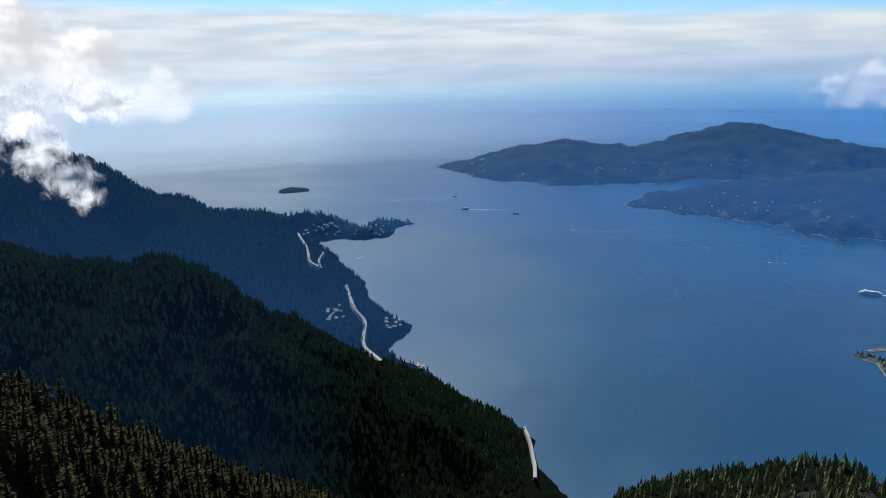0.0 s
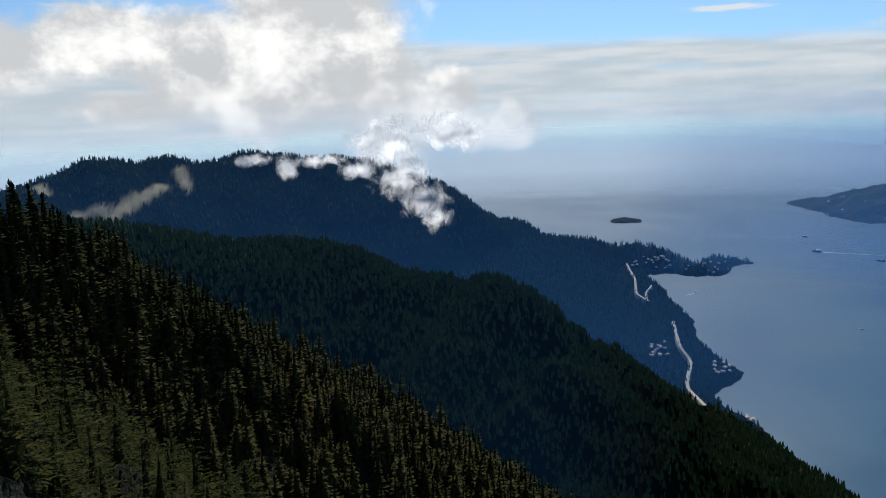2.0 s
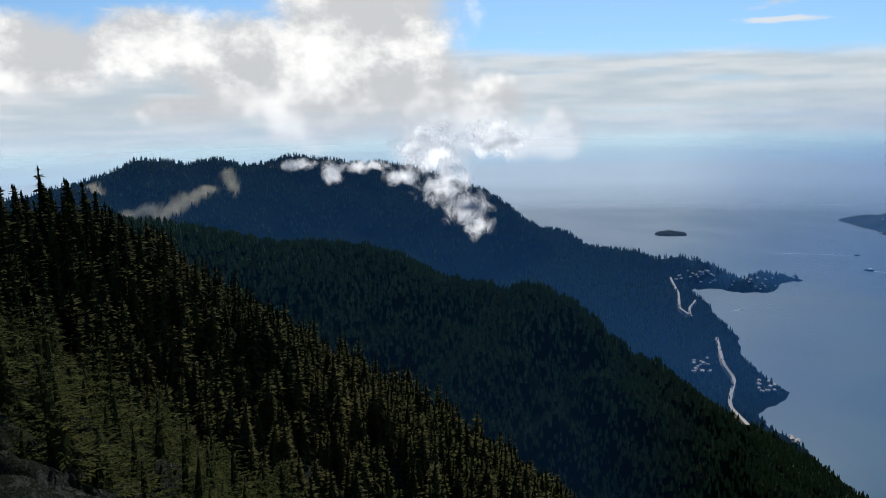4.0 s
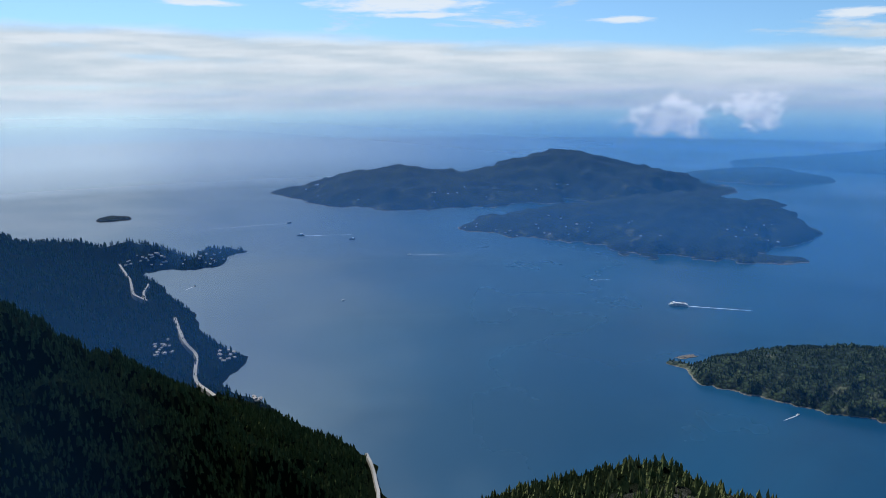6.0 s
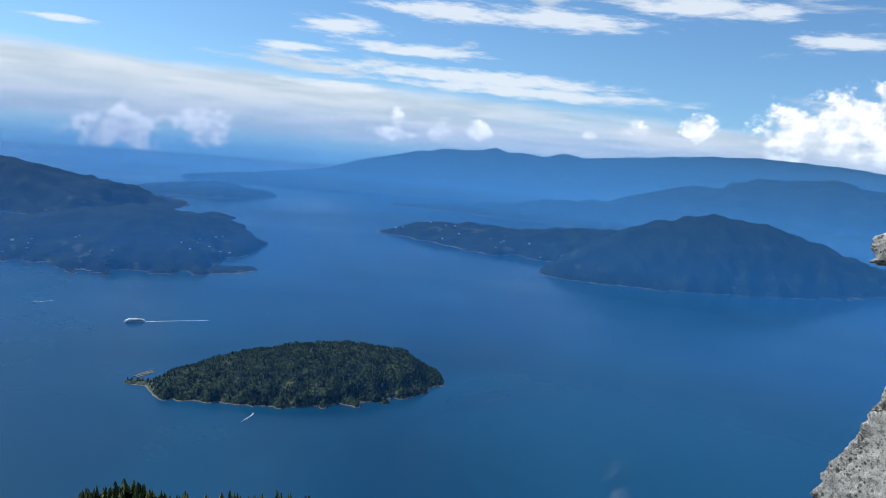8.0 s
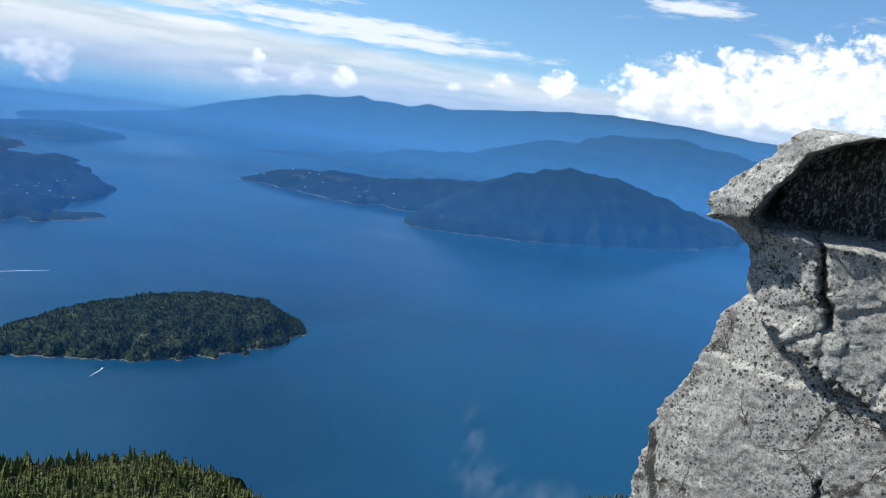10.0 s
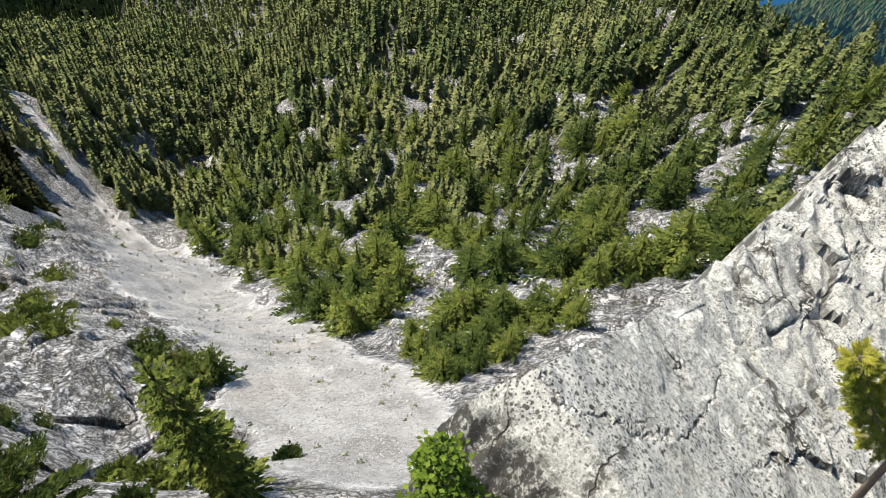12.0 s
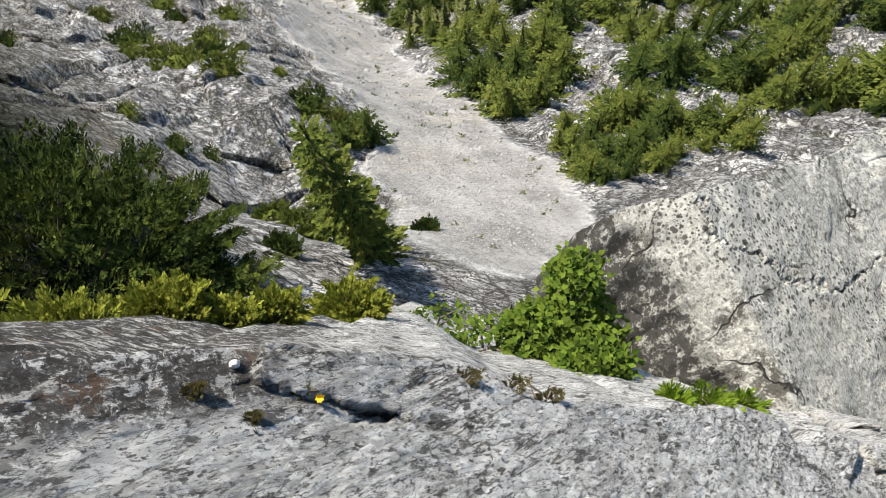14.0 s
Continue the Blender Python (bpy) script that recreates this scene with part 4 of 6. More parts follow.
    tagged(new("rock_ledge", me), "sloping granite ledge with grey, white and black lichen", "rock", kind="structure")


def mat_slab(name, s, spots, streak=0.0, dot=1.0, tone=1.0):
    """Pale granite with salt-and-pepper grain, scattered black lichen spots, bloom, dark crusts along stains, dark
    streaks on steep faces, and recess shade put into the colour.
    """
    k = Mat(name, 0.9, 0.2)
    c = k.mix(k.step(k.noise(0.7 * s, 7, 0.65), 0.3, 0.7), (0.32, 0.315, 0.30), (0.43, 0.42, 0.40))
    c = k.mix(k.step(k.noise(30 * s, 5, 0.8), 0.48, 0.54, 0.0, 0.75), c, (0.62, 0.61, 0.59))
    c = k.mix(k.step(k.noise(13 * s, 9, 0.85), 0.53, 0.56, 0.0, 0.8), c, (0.12, 0.12, 0.117))
    c = k.mix(k.step(k.noise(2.6 * s, 9, 0.8), 0.54, 0.60, 0.0, 0.35), c, (0.21, 0.215, 0.20))
    c = k.mix(k.step(k.noise(1.3 * s, 6, 0.7, dist=1.2), 0.61, 0.64, 0.0, 0.75), c, (0.70, 0.69, 0.66))
    where = k.step(k.noise(0.7 * s, 4, 0.6), 0.42, 0.58, 0.25, 1.0)
    for size, lo in ((6.5, 0.25), (12.0, 0.30), (22.0, 0.33)):
        sp = k.math("ADD", k.cells(size * dot), k.math("MULTIPLY", k.noise(14 * s, 5, 0.7), 0.16))
        c = k.mix(k.math("MULTIPLY", k.step(sp, lo, lo + 0.035, spots, 0.0), where), c, (0.038, 0.037, 0.035))
    c = k.mix(k.step(k.noise(0.45 * s, 6, 0.65), 0.58, 0.72, 0.0, 0.35), c, (0.40, 0.35, 0.23))
    spall = k.mix(k.step(k.noise(9.0, 7, 0.75), 0.42, 0.62), (0.52, 0.515, 0.50), (0.64, 0.635, 0.62))
    c = k.mix(k.math("MULTIPLY", k.attr("fresh"), 0.85), c, spall)
    wv = k.nt.nodes.new("ShaderNodeVectorMath")
    wv.operation = "MULTIPLY_ADD"
    nz = k.nt.nodes.new("ShaderNodeTexNoise")
    nz.inputs["Scale"].default_value = 1.4 * s
    nz.inputs["Detail"].default_value = 6
    k.nt.links.new(k.pos, nz.inputs["Vector"])
    k.nt.links.new(nz.outputs["Color"], wv.inputs[0])
    wv.inputs[1].default_value = (0.9 / s, 0.9 / s, 0.9 / s)
    k.nt.links.new(k.pos, wv.inputs[2])
    ed = k.cells(0.55 * s, "DISTANCE_TO_EDGE", vec=wv.outputs[0])
    some = k.step(k.noise(0.5 * s, 3), 0.44, 0.54)
    crust = k.math("MULTIPLY", k.math("MULTIPLY", k.step(ed, 0.03, 0.09, 1.0, 0.0), some), k.step(k.noise(4.5 * s, 9, 0.8), 0.485, 0.52, 0.0, 0.9))
    c = k.mix(crust, c, (0.075, 0.070, 0.062))
    rim = k.math("MULTIPLY", k.math("MULTIPLY", k.step(ed, 0.06, 0.12, 1.0, 0.0), some), k.step(k.noise(5.5 * s, 8, 0.75, dist=0.4), 0.56, 0.60, 0.0, 0.85))
    c = k.mix(rim, c, (0.72, 0.71, 0.68))
    crack = k.math("MULTIPLY", k.step(ed, 0.002, 0.008, 1.0, 0.0), some)
    c = k.mix(crack, c, (0.045, 0.042, 0.04))
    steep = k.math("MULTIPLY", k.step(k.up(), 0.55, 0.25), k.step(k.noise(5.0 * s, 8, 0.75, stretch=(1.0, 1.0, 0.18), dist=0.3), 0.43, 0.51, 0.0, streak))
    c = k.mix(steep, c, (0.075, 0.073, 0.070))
    st = k.math("ADD", k.math("MULTIPLY", k.noise(11.0 * s, 9, 0.82, stretch=(1.0, 1.0, 0.45)), 1.7), k.math("MULTIPLY", k.attr("stain_shade"), 0.5))
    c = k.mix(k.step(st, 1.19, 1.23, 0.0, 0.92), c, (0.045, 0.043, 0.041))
    h = k.math("ADD", k.noise(6.0 * s, 10, 0.78), k.math("MULTIPLY", crack, -1.2))
    k.bump(h, 0.07 / s, 1.0)
    return k.color(k.mix(1.0, c, (tone, tone * 1.015, tone * 0.97), "MULTIPLY"))


def mat_ledge():
    """Foliated ledge rock under a crust of grey, white and black lichen, flaked along the foliation."""
    k = Mat("lichen_crusted_rock", 0.92, 0.15)
    mp = k.nt.nodes.new("ShaderNodeMapping")
    mp.inputs["Rotation"].default_value = (0, 0, radians(-24))
    mp.inputs["Scale"].default_value = (0.42, 1.5, 0.7)
    k.nt.links.new(k.pos, mp.inputs[0])
    along = mp.outputs[0]
    a = k.noise(5.0, 9, 0.8, vec=along)
    c = k.mix(k.step(a, 0.40, 0.60), (0.42, 0.416, 0.405), (0.76, 0.75, 0.73))
    c = k.mix(k.step(k.noise(24.0, 9, 0.85, vec=along), 0.49, 0.53, 0.0, 0.7), c, (0.60, 0.595, 0.575))
    fray = k.nt.nodes.new("ShaderNodeVectorMath")
    fray.operation = "MULTIPLY_ADD"
    fz = k.nt.nodes.new("ShaderNodeTexNoise")
    fz.inputs["Scale"].default_value, fz.inputs["Detail"].default_value, fz.inputs["Roughness"].default_value = 30.0, 7, 0.75
    k.nt.links.new(along, fz.inputs["Vector"])
    k.nt.links.new(fz.outputs["Color"], fray.inputs[0])
    fray.inputs[1].default_value = (0.09, 0.09, 0.09)
    k.nt.links.new(along, fray.inputs[2])
    for size, dark, pale in ((13.0, 0.20, 0.76), (30.0, 0.26, 0.70), (65.0, 0.28, 0.67)):
        tone = k.cells(size, vec=fray.outputs[0], out="Color")
        core = k.step(k.cells(size, vec=fray.outputs[0]), 0.42, 0.52, 1.0, 0.0)
        c = k.mix(k.math("MULTIPLY", k.step(tone, dark, dark + 0.02, 0.92, 0.0), core), c, (0.085, 0.083, 0.079))
        c = k.mix(k.math("MULTIPLY", k.step(tone, pale, pale + 0.02, 0.0, 0.92), core), c, (0.80, 0.80, 0.78))
    folia = k.step(k.math("ABSOLUTE", k.math("SUBTRACT", k.noise(3.2, 9, 0.68, vec=along, stretch=(0.35, 1.6, 1.0), dist=0.4), 0.5)), 0.0, 0.022, 1.0, 0.0)
    c = k.mix(k.math("MULTIPLY", folia, k.step(k.noise(2.2, 4), 0.40, 0.55, 0.0, 0.9)), c, (0.045, 0.043, 0.040))
    lines = k.step(k.math("ABSOLUTE", k.math("SUBTRACT", k.noise(11.0, 9, 0.75, vec=along, stretch=(0.3, 1.9, 1.0), dist=0.3), 0.5)), 0.0, 0.018, 1.0, 0.0)
    c = k.mix(k.math("MULTIPLY", lines, k.step(k.noise(4.0, 5), 0.44, 0.56, 0.0, 0.85)), c, (0.055, 0.053, 0.050))
    fleck = k.step(k.noise(60.0, 7, 0.85, vec=along), 0.545, 0.565, 0.0, 0.8)
    c = k.mix(fleck, c, (0.09, 0.088, 0.084))
    dull = k.step(k.noise(2.6, 7, 0.7, vec=along, dist=0.6), 0.52, 0.58, 0.0, 0.12)
    c = k.mix(dull, c, (0.17, 0.168, 0.163))
    left = k.nt.nodes.new("ShaderNodeSeparateXYZ")
    k.nt.links.new(k.pos, left.inputs[0])
    crust = k.math("MULTIPLY", k.math("MULTIPLY", k.step(left.outputs[0], -0.12, -0.30), k.step(left.outputs[1], 0.78, 0.87)), k.step(k.noise(22.0, 9, 0.80, dist=0.3), 0.47, 0.49, 0.0, 0.93))
    c = k.mix(crust, c, (0.050, 0.046, 0.043))
    rust = k.math("MULTIPLY", crust, k.step(k.noise(9.0, 8, 0.75), 0.58, 0.61, 0.0, 0.6))
    c = k.mix(rust, c, (0.17, 0.10, 0.06))
    c = k.mix(k.step(k.noise(90.0, 4, 0.8), 0.54, 0.66, 0.0, 0.25), c, (0.58, 0.575, 0.56))
    h = k.math("ADD", k.math("ADD", k.noise(9.0, 11, 0.80, vec=along), k.math("MULTIPLY", k.noise(40.0, 6, 0.75, vec=along), 0.4)), k.math("MULTIPLY", folia, -0.35))
    k.bump(h, 0.045, 1.0)
    return k.color(c)


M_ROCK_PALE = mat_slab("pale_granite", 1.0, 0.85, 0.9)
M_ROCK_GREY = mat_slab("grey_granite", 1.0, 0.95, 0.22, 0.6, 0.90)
M_ROCK_LICHEN = mat_ledge()
build_rib()
build_pillar()
build_ledge()

# ---- forest ----


# near-black boughs: the backlit slope's shade put into the needle colour
M_SHADED_BOUGH = mat_needles("shaded_hemlock_boughs", (0.005, 0.008, 0.003), (0.040, 0.042, 0.013), (0.052, 0.046, 0.015))


def conifer_template(tiers, points, seed, droop=0.35):
    """Unit-high conifer as jagged drooping tiers."""
    rs = np.random.RandomState(seed)
    V, F = [], []
    for k in range(tiers):
        f = k / tiers
        base, tip = 0.06 + 0.86 * f, min(1.0, 0.06 + 0.86 * f + 1.45 / tiers)
        rad = rs.uniform(0.8, 1.2) * 0.26 * (1 - f) ** 0.75 + 0.02
        i0 = len(V)
        V.append((0, 0, tip))
        for j in range(points * 2):
            a = math.pi * j / points + rs.uniform(-0.2, 0.2)
            r = rad * (rs.uniform(0.8, 1.2) if j % 2 == 0 else rs.uniform(0.35, 0.55))
            V.append((r * math.cos(a), r * math.sin(a), base - (droop * r if j % 2 == 0 else -0.03) + rs.uniform(-0.012, 0.012)))
        n = points * 2
        F += [(i0, i0 + 1 + j, i0 + 1 + (j + 1) % n) for j in range(n)]
    return np.array(V), np.array(F)


def blade_template(rings, per, twigs, seed):
    """Unit-high conifer of layered, drooping boughs, each a small pointed blade."""
    rs = np.random.RandomState(seed)
    P, D, N, L, W = [], [], [], [], []
    for i in range(rings):
        f = 0.04 + 0.92 * (i + rs.uniform(-0.3, 0.3)) / rings
        reach = 0.20 * (1 - max(f, 0)) ** 0.75 * rs.uniform(0.75, 1.2) + 0.03
        for j in range(per):
            a = 6.283 * (j + rs.uniform(-0.35, 0.35)) / per + i * 1.1
            d = np.array([math.cos(a), math.sin(a), -0.65 + 0.8 * f + rs.normal(0, 0.2)])
            ln = reach * rs.uniform(0.7, 1.25)
            for q in range(1 + twigs):
                b = a + (0 if q == 0 else rs.choice([-0.8, 0.8]))
                e = d if q == 0 else np.array([math.cos(b), math.sin(b), d[2] - 0.1])
                P.append(np.array([0, 0, f]) + d * ln * 0.3 * q)
                D.append(e)
                N.append((rs.normal(0, 0.3), rs.normal(0, 0.3), 1.0))
                L.append(ln * (1.0 if q == 0 else 0.75))
                W.append(ln * rs.uniform(0.35, 0.6))
    for a in (0.0, 1.57):
        P.append(np.array([0, 0, 0.86]))
        D.append(np.array([0, 0, 1.0]))
        N.append((math.cos(a), math.sin(a), 0))
        L.append(0.15)
        W.append(0.05)
    return merge([kites(np.array(P), unit(np.array(D)), unit(np.array(N)), L, W), stick([(0, 0, 0.05), (0, 0, 0.35), (0, 0, 0.65), (0, 0, 0.95)], 0.115, 0.004, 5)])


def forest(name, label, xs, ys, zs, hs, mat, tiers, points, seed, lean=0.05, twigs=-1):
    rs = np.random.RandomState(seed)
    Vs, Fs, off = [], [], 0
    kinds = [blade_template(tiers, points, twigs, seed * 10 + q) if twigs >= 0 else conifer_template(tiers, points, seed * 10 + q) for q in range(4)]
    pick = rs.randint(0, 4, len(xs))
    for q, (V, F) in enumerate(kinds):
        m = pick == q
        n = m.sum()
        if not n:
            continue
        a = rs.uniform(0, 6.28, n)
        w = rs.uniform(0.75, 1.3, n) * hs[m]
        c, s = np.cos(a)[:, None], np.sin(a)[:, None]
        lx, ly = rs.normal(0, lean, (2, n))
        px = (V[:, 0] * c - V[:, 1] * s) * w[:, None] + (V[:, 2] * (hs[m] * lx)[:, None]) + xs[m][:, None]
        py = (V[:, 0] * s + V[:, 1] * c) * w[:, None] + (V[:, 2] * (hs[m] * ly)[:, None]) + ys[m][:, None]
        pz = V[:, 2] * hs[m][:, None] + zs[m][:, None]
        Vs.append(np.stack([px, py, pz], -1).reshape(-1, 3))
        Fs.append((F[None] + (np.arange(n) * len(V))[:, None, None]).reshape(-1, F.shape[1]) + off)
        off += n * len(V)
    me = fast_mesh(name, np.vstack(Vs), np.vstack(Fs), mat)
    return tagged(new(name, me), label, "forest", kind="stuff")


def scatter(n, az, hr, seed, power=1.0):
    """Places in a sector, spread evenly over the ground."""
    rs = np.random.RandomState(seed)
    a = np.radians(rs.uniform(az[0], az[1], n))
    q = 1.0 + power
    h = (rs.uniform(hr[0] ** q, hr[1] ** q, n)) ** (1 / q)
    return -h * np.sin(a), h * np.cos(a), h, np.degrees(a), rs


def tree_height(h):
    return np.interp(h, [15, 60, 130, 400, 700, 1600], [1.7, 3.2, 4.6, 5.6, 7.5, 9.0])


def plant_forests():
    # the spur across the gully
    for n, hr, tiers, pts, seed in ((3000, (22, 70), 15, 5, 21), (5600, (70, 130), 12, 5, 1), (8000, (130, 260), 9, 4, 2), (7500, (260, 520), 3, 4, 3)):
        x, y, h, a, rs = scatter(n, (-86, 3 if hr[0] > 60 else -3), hr, seed, 0.7)
        z = land(x, y)
        open_ = fbm(x, y, 9 + 0.05 * h, 3, 50) + np.clip((h - 70) / 60, 0, 1.5)
        keep = (z > SEA + 3) & (scree_mask(x, y) < 0.05) & (open_ > np.interp(h, [20, 60, 110], [0.2, -0.3, -0.9])) & (gully_distance(x, y) > np.interp(h, [20, 50, 62, 120], [4.5, 5.0, 1.0, 0.3]))
        keep &= ~((x < 24) & (y < 6.5))
        x, y, z, h = x[keep], y[keep], z[keep], h[keep]
        forest("spur_forest", "dense olive-green subalpine firs on the sunlit spur", x, y, z - 0.2, tree_height(h) * np.interp(h, [20, 60, 200, 400], [1.0, 1.25, 1.15, 0.9]) * (0.4 + 1.15 * rs.rand(len(x)) ** 1.3), M_FIR_BOUGH if hr[0] < 120 else M_FIR_FAR, tiers, pts, seed, twigs=1 if hr[0] < 60 else 0 if hr[0] < 200 else -1)
    # the shaded slope beside the lookout
    for n, hr, tiers, pts, seed in ((5200, (50, 130), 16, 7, 4), (7000, (130, 420), 9, 5, 5)):
        x, y, h, a, rs = scatter(n, (3, 75), hr, seed, 0.8)
        z = land(x, y)
        keep = (z > SEA + 3) & (gully_distance(x, y) > np.interp(h, [50, 62], [5.0, 0.5]))
        keep &= (a > 30) | (h > 50)
        keep &= fbm(x, y, 14, 3, 51) > -0.75
        x, y, z, h = x[keep], y[keep], z[keep], h[keep]
        forest("slope_forest", "mountain hemlocks, dark from painted shade, on the slope beside the lookout", x, y, z - 0.2, tree_height(h) * 1.6 * rs.uniform(0.5, 1.3, len(x)), M_SHADED_BOUGH, tiers, pts, seed, twigs=0)
    # the ridge behind and the coast
    for n, az, hr, tiers, pts, seed, name in ((20000, (-6, 60), (420, 760), 3, 4, 6, "ridge_forest"), (17000, (-2, 60), (760, 1750), 3, 3, 7, "coast_forest")):
        x, y, h, a, rs = scatter(n, az, hr, seed, 1.0)
        z = land(x, y)
        keep = (z > SEA + 1.5) & (ski_mask(x, y) < 0.4)
        x, y, z, h = x[keep], y[keep], z[keep], h[keep]
        forest(name, "dark conifer forest on the far ridge and coast", x, y, z - 0.4, tree_height(h) * rs.uniform(0.6, 1.25, len(x)), M_FIR_DARK, tiers, pts, seed)
    x, y, h, a, rs = scatter(9000, (-100, -60), (330, 600), 8, 1.0)
    z = land(x, y)
    keep = z > SEA + 2
    forest("hill_forest", "mixed green forest on the lower hill", x[keep], y[keep], z[keep] - 0.4, 4.2 * rs.uniform(0.5, 1.3, keep.sum()), M_FIR_HILL, 3, 5, 8)


# ---- plants near the lookout ----


def part(name, me, parent, label=""):
    ob = new(name, me)
    ob.parent = parent
    if label:
        ob["label"] = label
    return ob


def thing(name, label, category, m, group=""):
    ob = new(name)
    ob.matrix_world = m
    return tagged(ob, label, category, group)


def unit(v):
    return v / (np.linalg.norm(v, axis=-1, keepdims=True) + 1e-9)


def kites(P, D, N, L, W):
    """Small pointed blades: base P, direction D, flat side towards N, length L, width W."""
    side = unit(np.cross(D, N))
    L, W = np.asarray(L)[:, None], np.asarray(W)[:, None]
    lift = unit(np.cross(side, D)) * L * 0.06
    v = np.stack([P, P + D * L * 0.45 + side * W * 0.5 + lift, P + D * L, P + D * L * 0.45 - side * W * 0.5 + lift], 1)
    return v.reshape(-1, 3), np.arange(len(P) * 4).reshape(-1, 4)


def sprays(P, D, length, seed, n=9, spread=0.62, width=0.22):
    """Flat needle sprays: along each twig, blades to both sides."""
    rs = np.random.RandomState(seed)
    up = np.array([0, 0, 1.0])
    side = unit(np.cross(D, up) + 1e-4)
    nor = unit(np.cross(side, D))
    Ps, Ds, Ns, Ls, Ws = [], [], [], [], []
    for k in range(n):
        f = k / n
        sgn = 1 if k % 2 else -1
        d = unit(D * (0.75 + 0.25 * f) + side * sgn * spread * (1.05 - f * 0.7) + rs.normal(0, 0.14, D.shape))
        if k == n - 1:
            d = D
        Ps.append(P + D * (length * f * 0.8)[:, None])
        Ds.append(d)
        Ns.append(unit(nor + rs.normal(0, 0.3, D.shape)))
        Ls.append(length * (0.52 - 0.18 * f) * rs.uniform(0.8, 1.2, len(P)))
        Ws.append(length * width * rs.uniform(0.7, 1.3, len(P)))
    return kites(np.vstack(Ps), np.vstack(Ds), np.vstack(Ns), np.concatenate(Ls), np.concatenate(Ws))


def stick(points, r0, r1, sides=6):
    """A tapered bent stem through points."""
    pts = np.asarray(points, float)
    n = len(pts)
    a = np.linspace(0, 2 * math.pi, sides, endpoint=False)
    V = []
    for i, p in enumerate(pts):
        t = unit((pts[min(i + 1, n - 1)] - pts[max(i - 1, 0)])[None])[0]
        u = unit(np.cross(t, [0.31, 0.9, 0.2])[None])[0]
        w = np.cross(t, u)
        r = r0 + (r1 - r0) * i / (n - 1)
        V.append(p + r * (np.cos(a)[:, None] * u + np.sin(a)[:, None] * w))
    V = np.vstack(V)
    f = []
    for i in range(n - 1):
        for j in range(sides):
            b, c = i * sides + j, i * sides + (j + 1) % sides
            f.append((b, c, c + sides, b + sides))
    return V, np.array(f)


def merge(parts):
    V, F, o = [], [], 0
    for v, f in parts:
        V.append(v)
        F.append(f + o)
        o += len(v)
    return np.vstack(V), np.vstack(F)


plant_forests()


def mat_leaf(name, dark, light, tip, gloss=0.4, glow=0.25):
    """Living leaves: each blade its own shade, partly letting light through."""
    k = Mat(name, 0.9, 0.02)
    c = k.mix(k.island, dark, light)
    c = k.mix(k.step(k.noise(1.7, 4, vec=k.obj), 0.45, 0.68, 0.0, 0.8), c, tip)
    k.color(c)
    t = k.nt.nodes.new("ShaderNodeBsdfTranslucent")
    k.put(c, t.inputs[0])
    m = k.nt.nodes.new("ShaderNodeMixShader")
    m.inputs[0].default_value = glow
    k.nt.links.new(k.b.outputs[0], m.inputs[1])
    k.nt.links.new(t.outputs[0], m.inputs[2])
    k.nt.links.new(m.outputs[0], k.nt.nodes["Material Output"].inputs[0])
    return k.m


M_BARK = plain("bark", (0.14, 0.11, 0.085), 0.9, 0.4, 9)
M_DEADWOOD = plain("dead_wood", (0.36, 0.34, 0.31), 0.9, 0.25, 9)
M_CONIFER = mat_leaf("conifer_sprays", (0.017, 0.031, 0.008), (0.11, 0.135, 0.028), (0.17, 0.18, 0.042), glow=0.14)
M_CONIFER_DEEP = mat_leaf("deep_green_sprays", (0.010, 0.022, 0.007), (0.045, 0.064, 0.016), (0.10, 0.12, 0.026), glow=0.10)
# darkest sprays: the thicket's inner shadow put into the leaf colour
M_THICKET = mat_leaf("thicket_sprays", (0.009, 0.017, 0.005), (0.044, 0.064, 0.016), (0.11, 0.135, 0.028), glow=0.09)
M_YELLOW = mat_leaf("yellow_green_sprays", (0.09, 0.11, 0.018), (0.30, 0.32, 0.05), (0.38, 0.34, 0.06))
M_FRESH = mat_leaf("fresh_fir_tips", (0.15, 0.24, 0.015), (0.42, 0.55, 0.04), (0.50, 0.56, 0.05))
M_ALDER = mat_leaf("broad_leaves", (0.02, 0.042, 0.007), (0.12, 0.178, 0.026), (0.18, 0.225, 0.035), 0.35, 0.26)


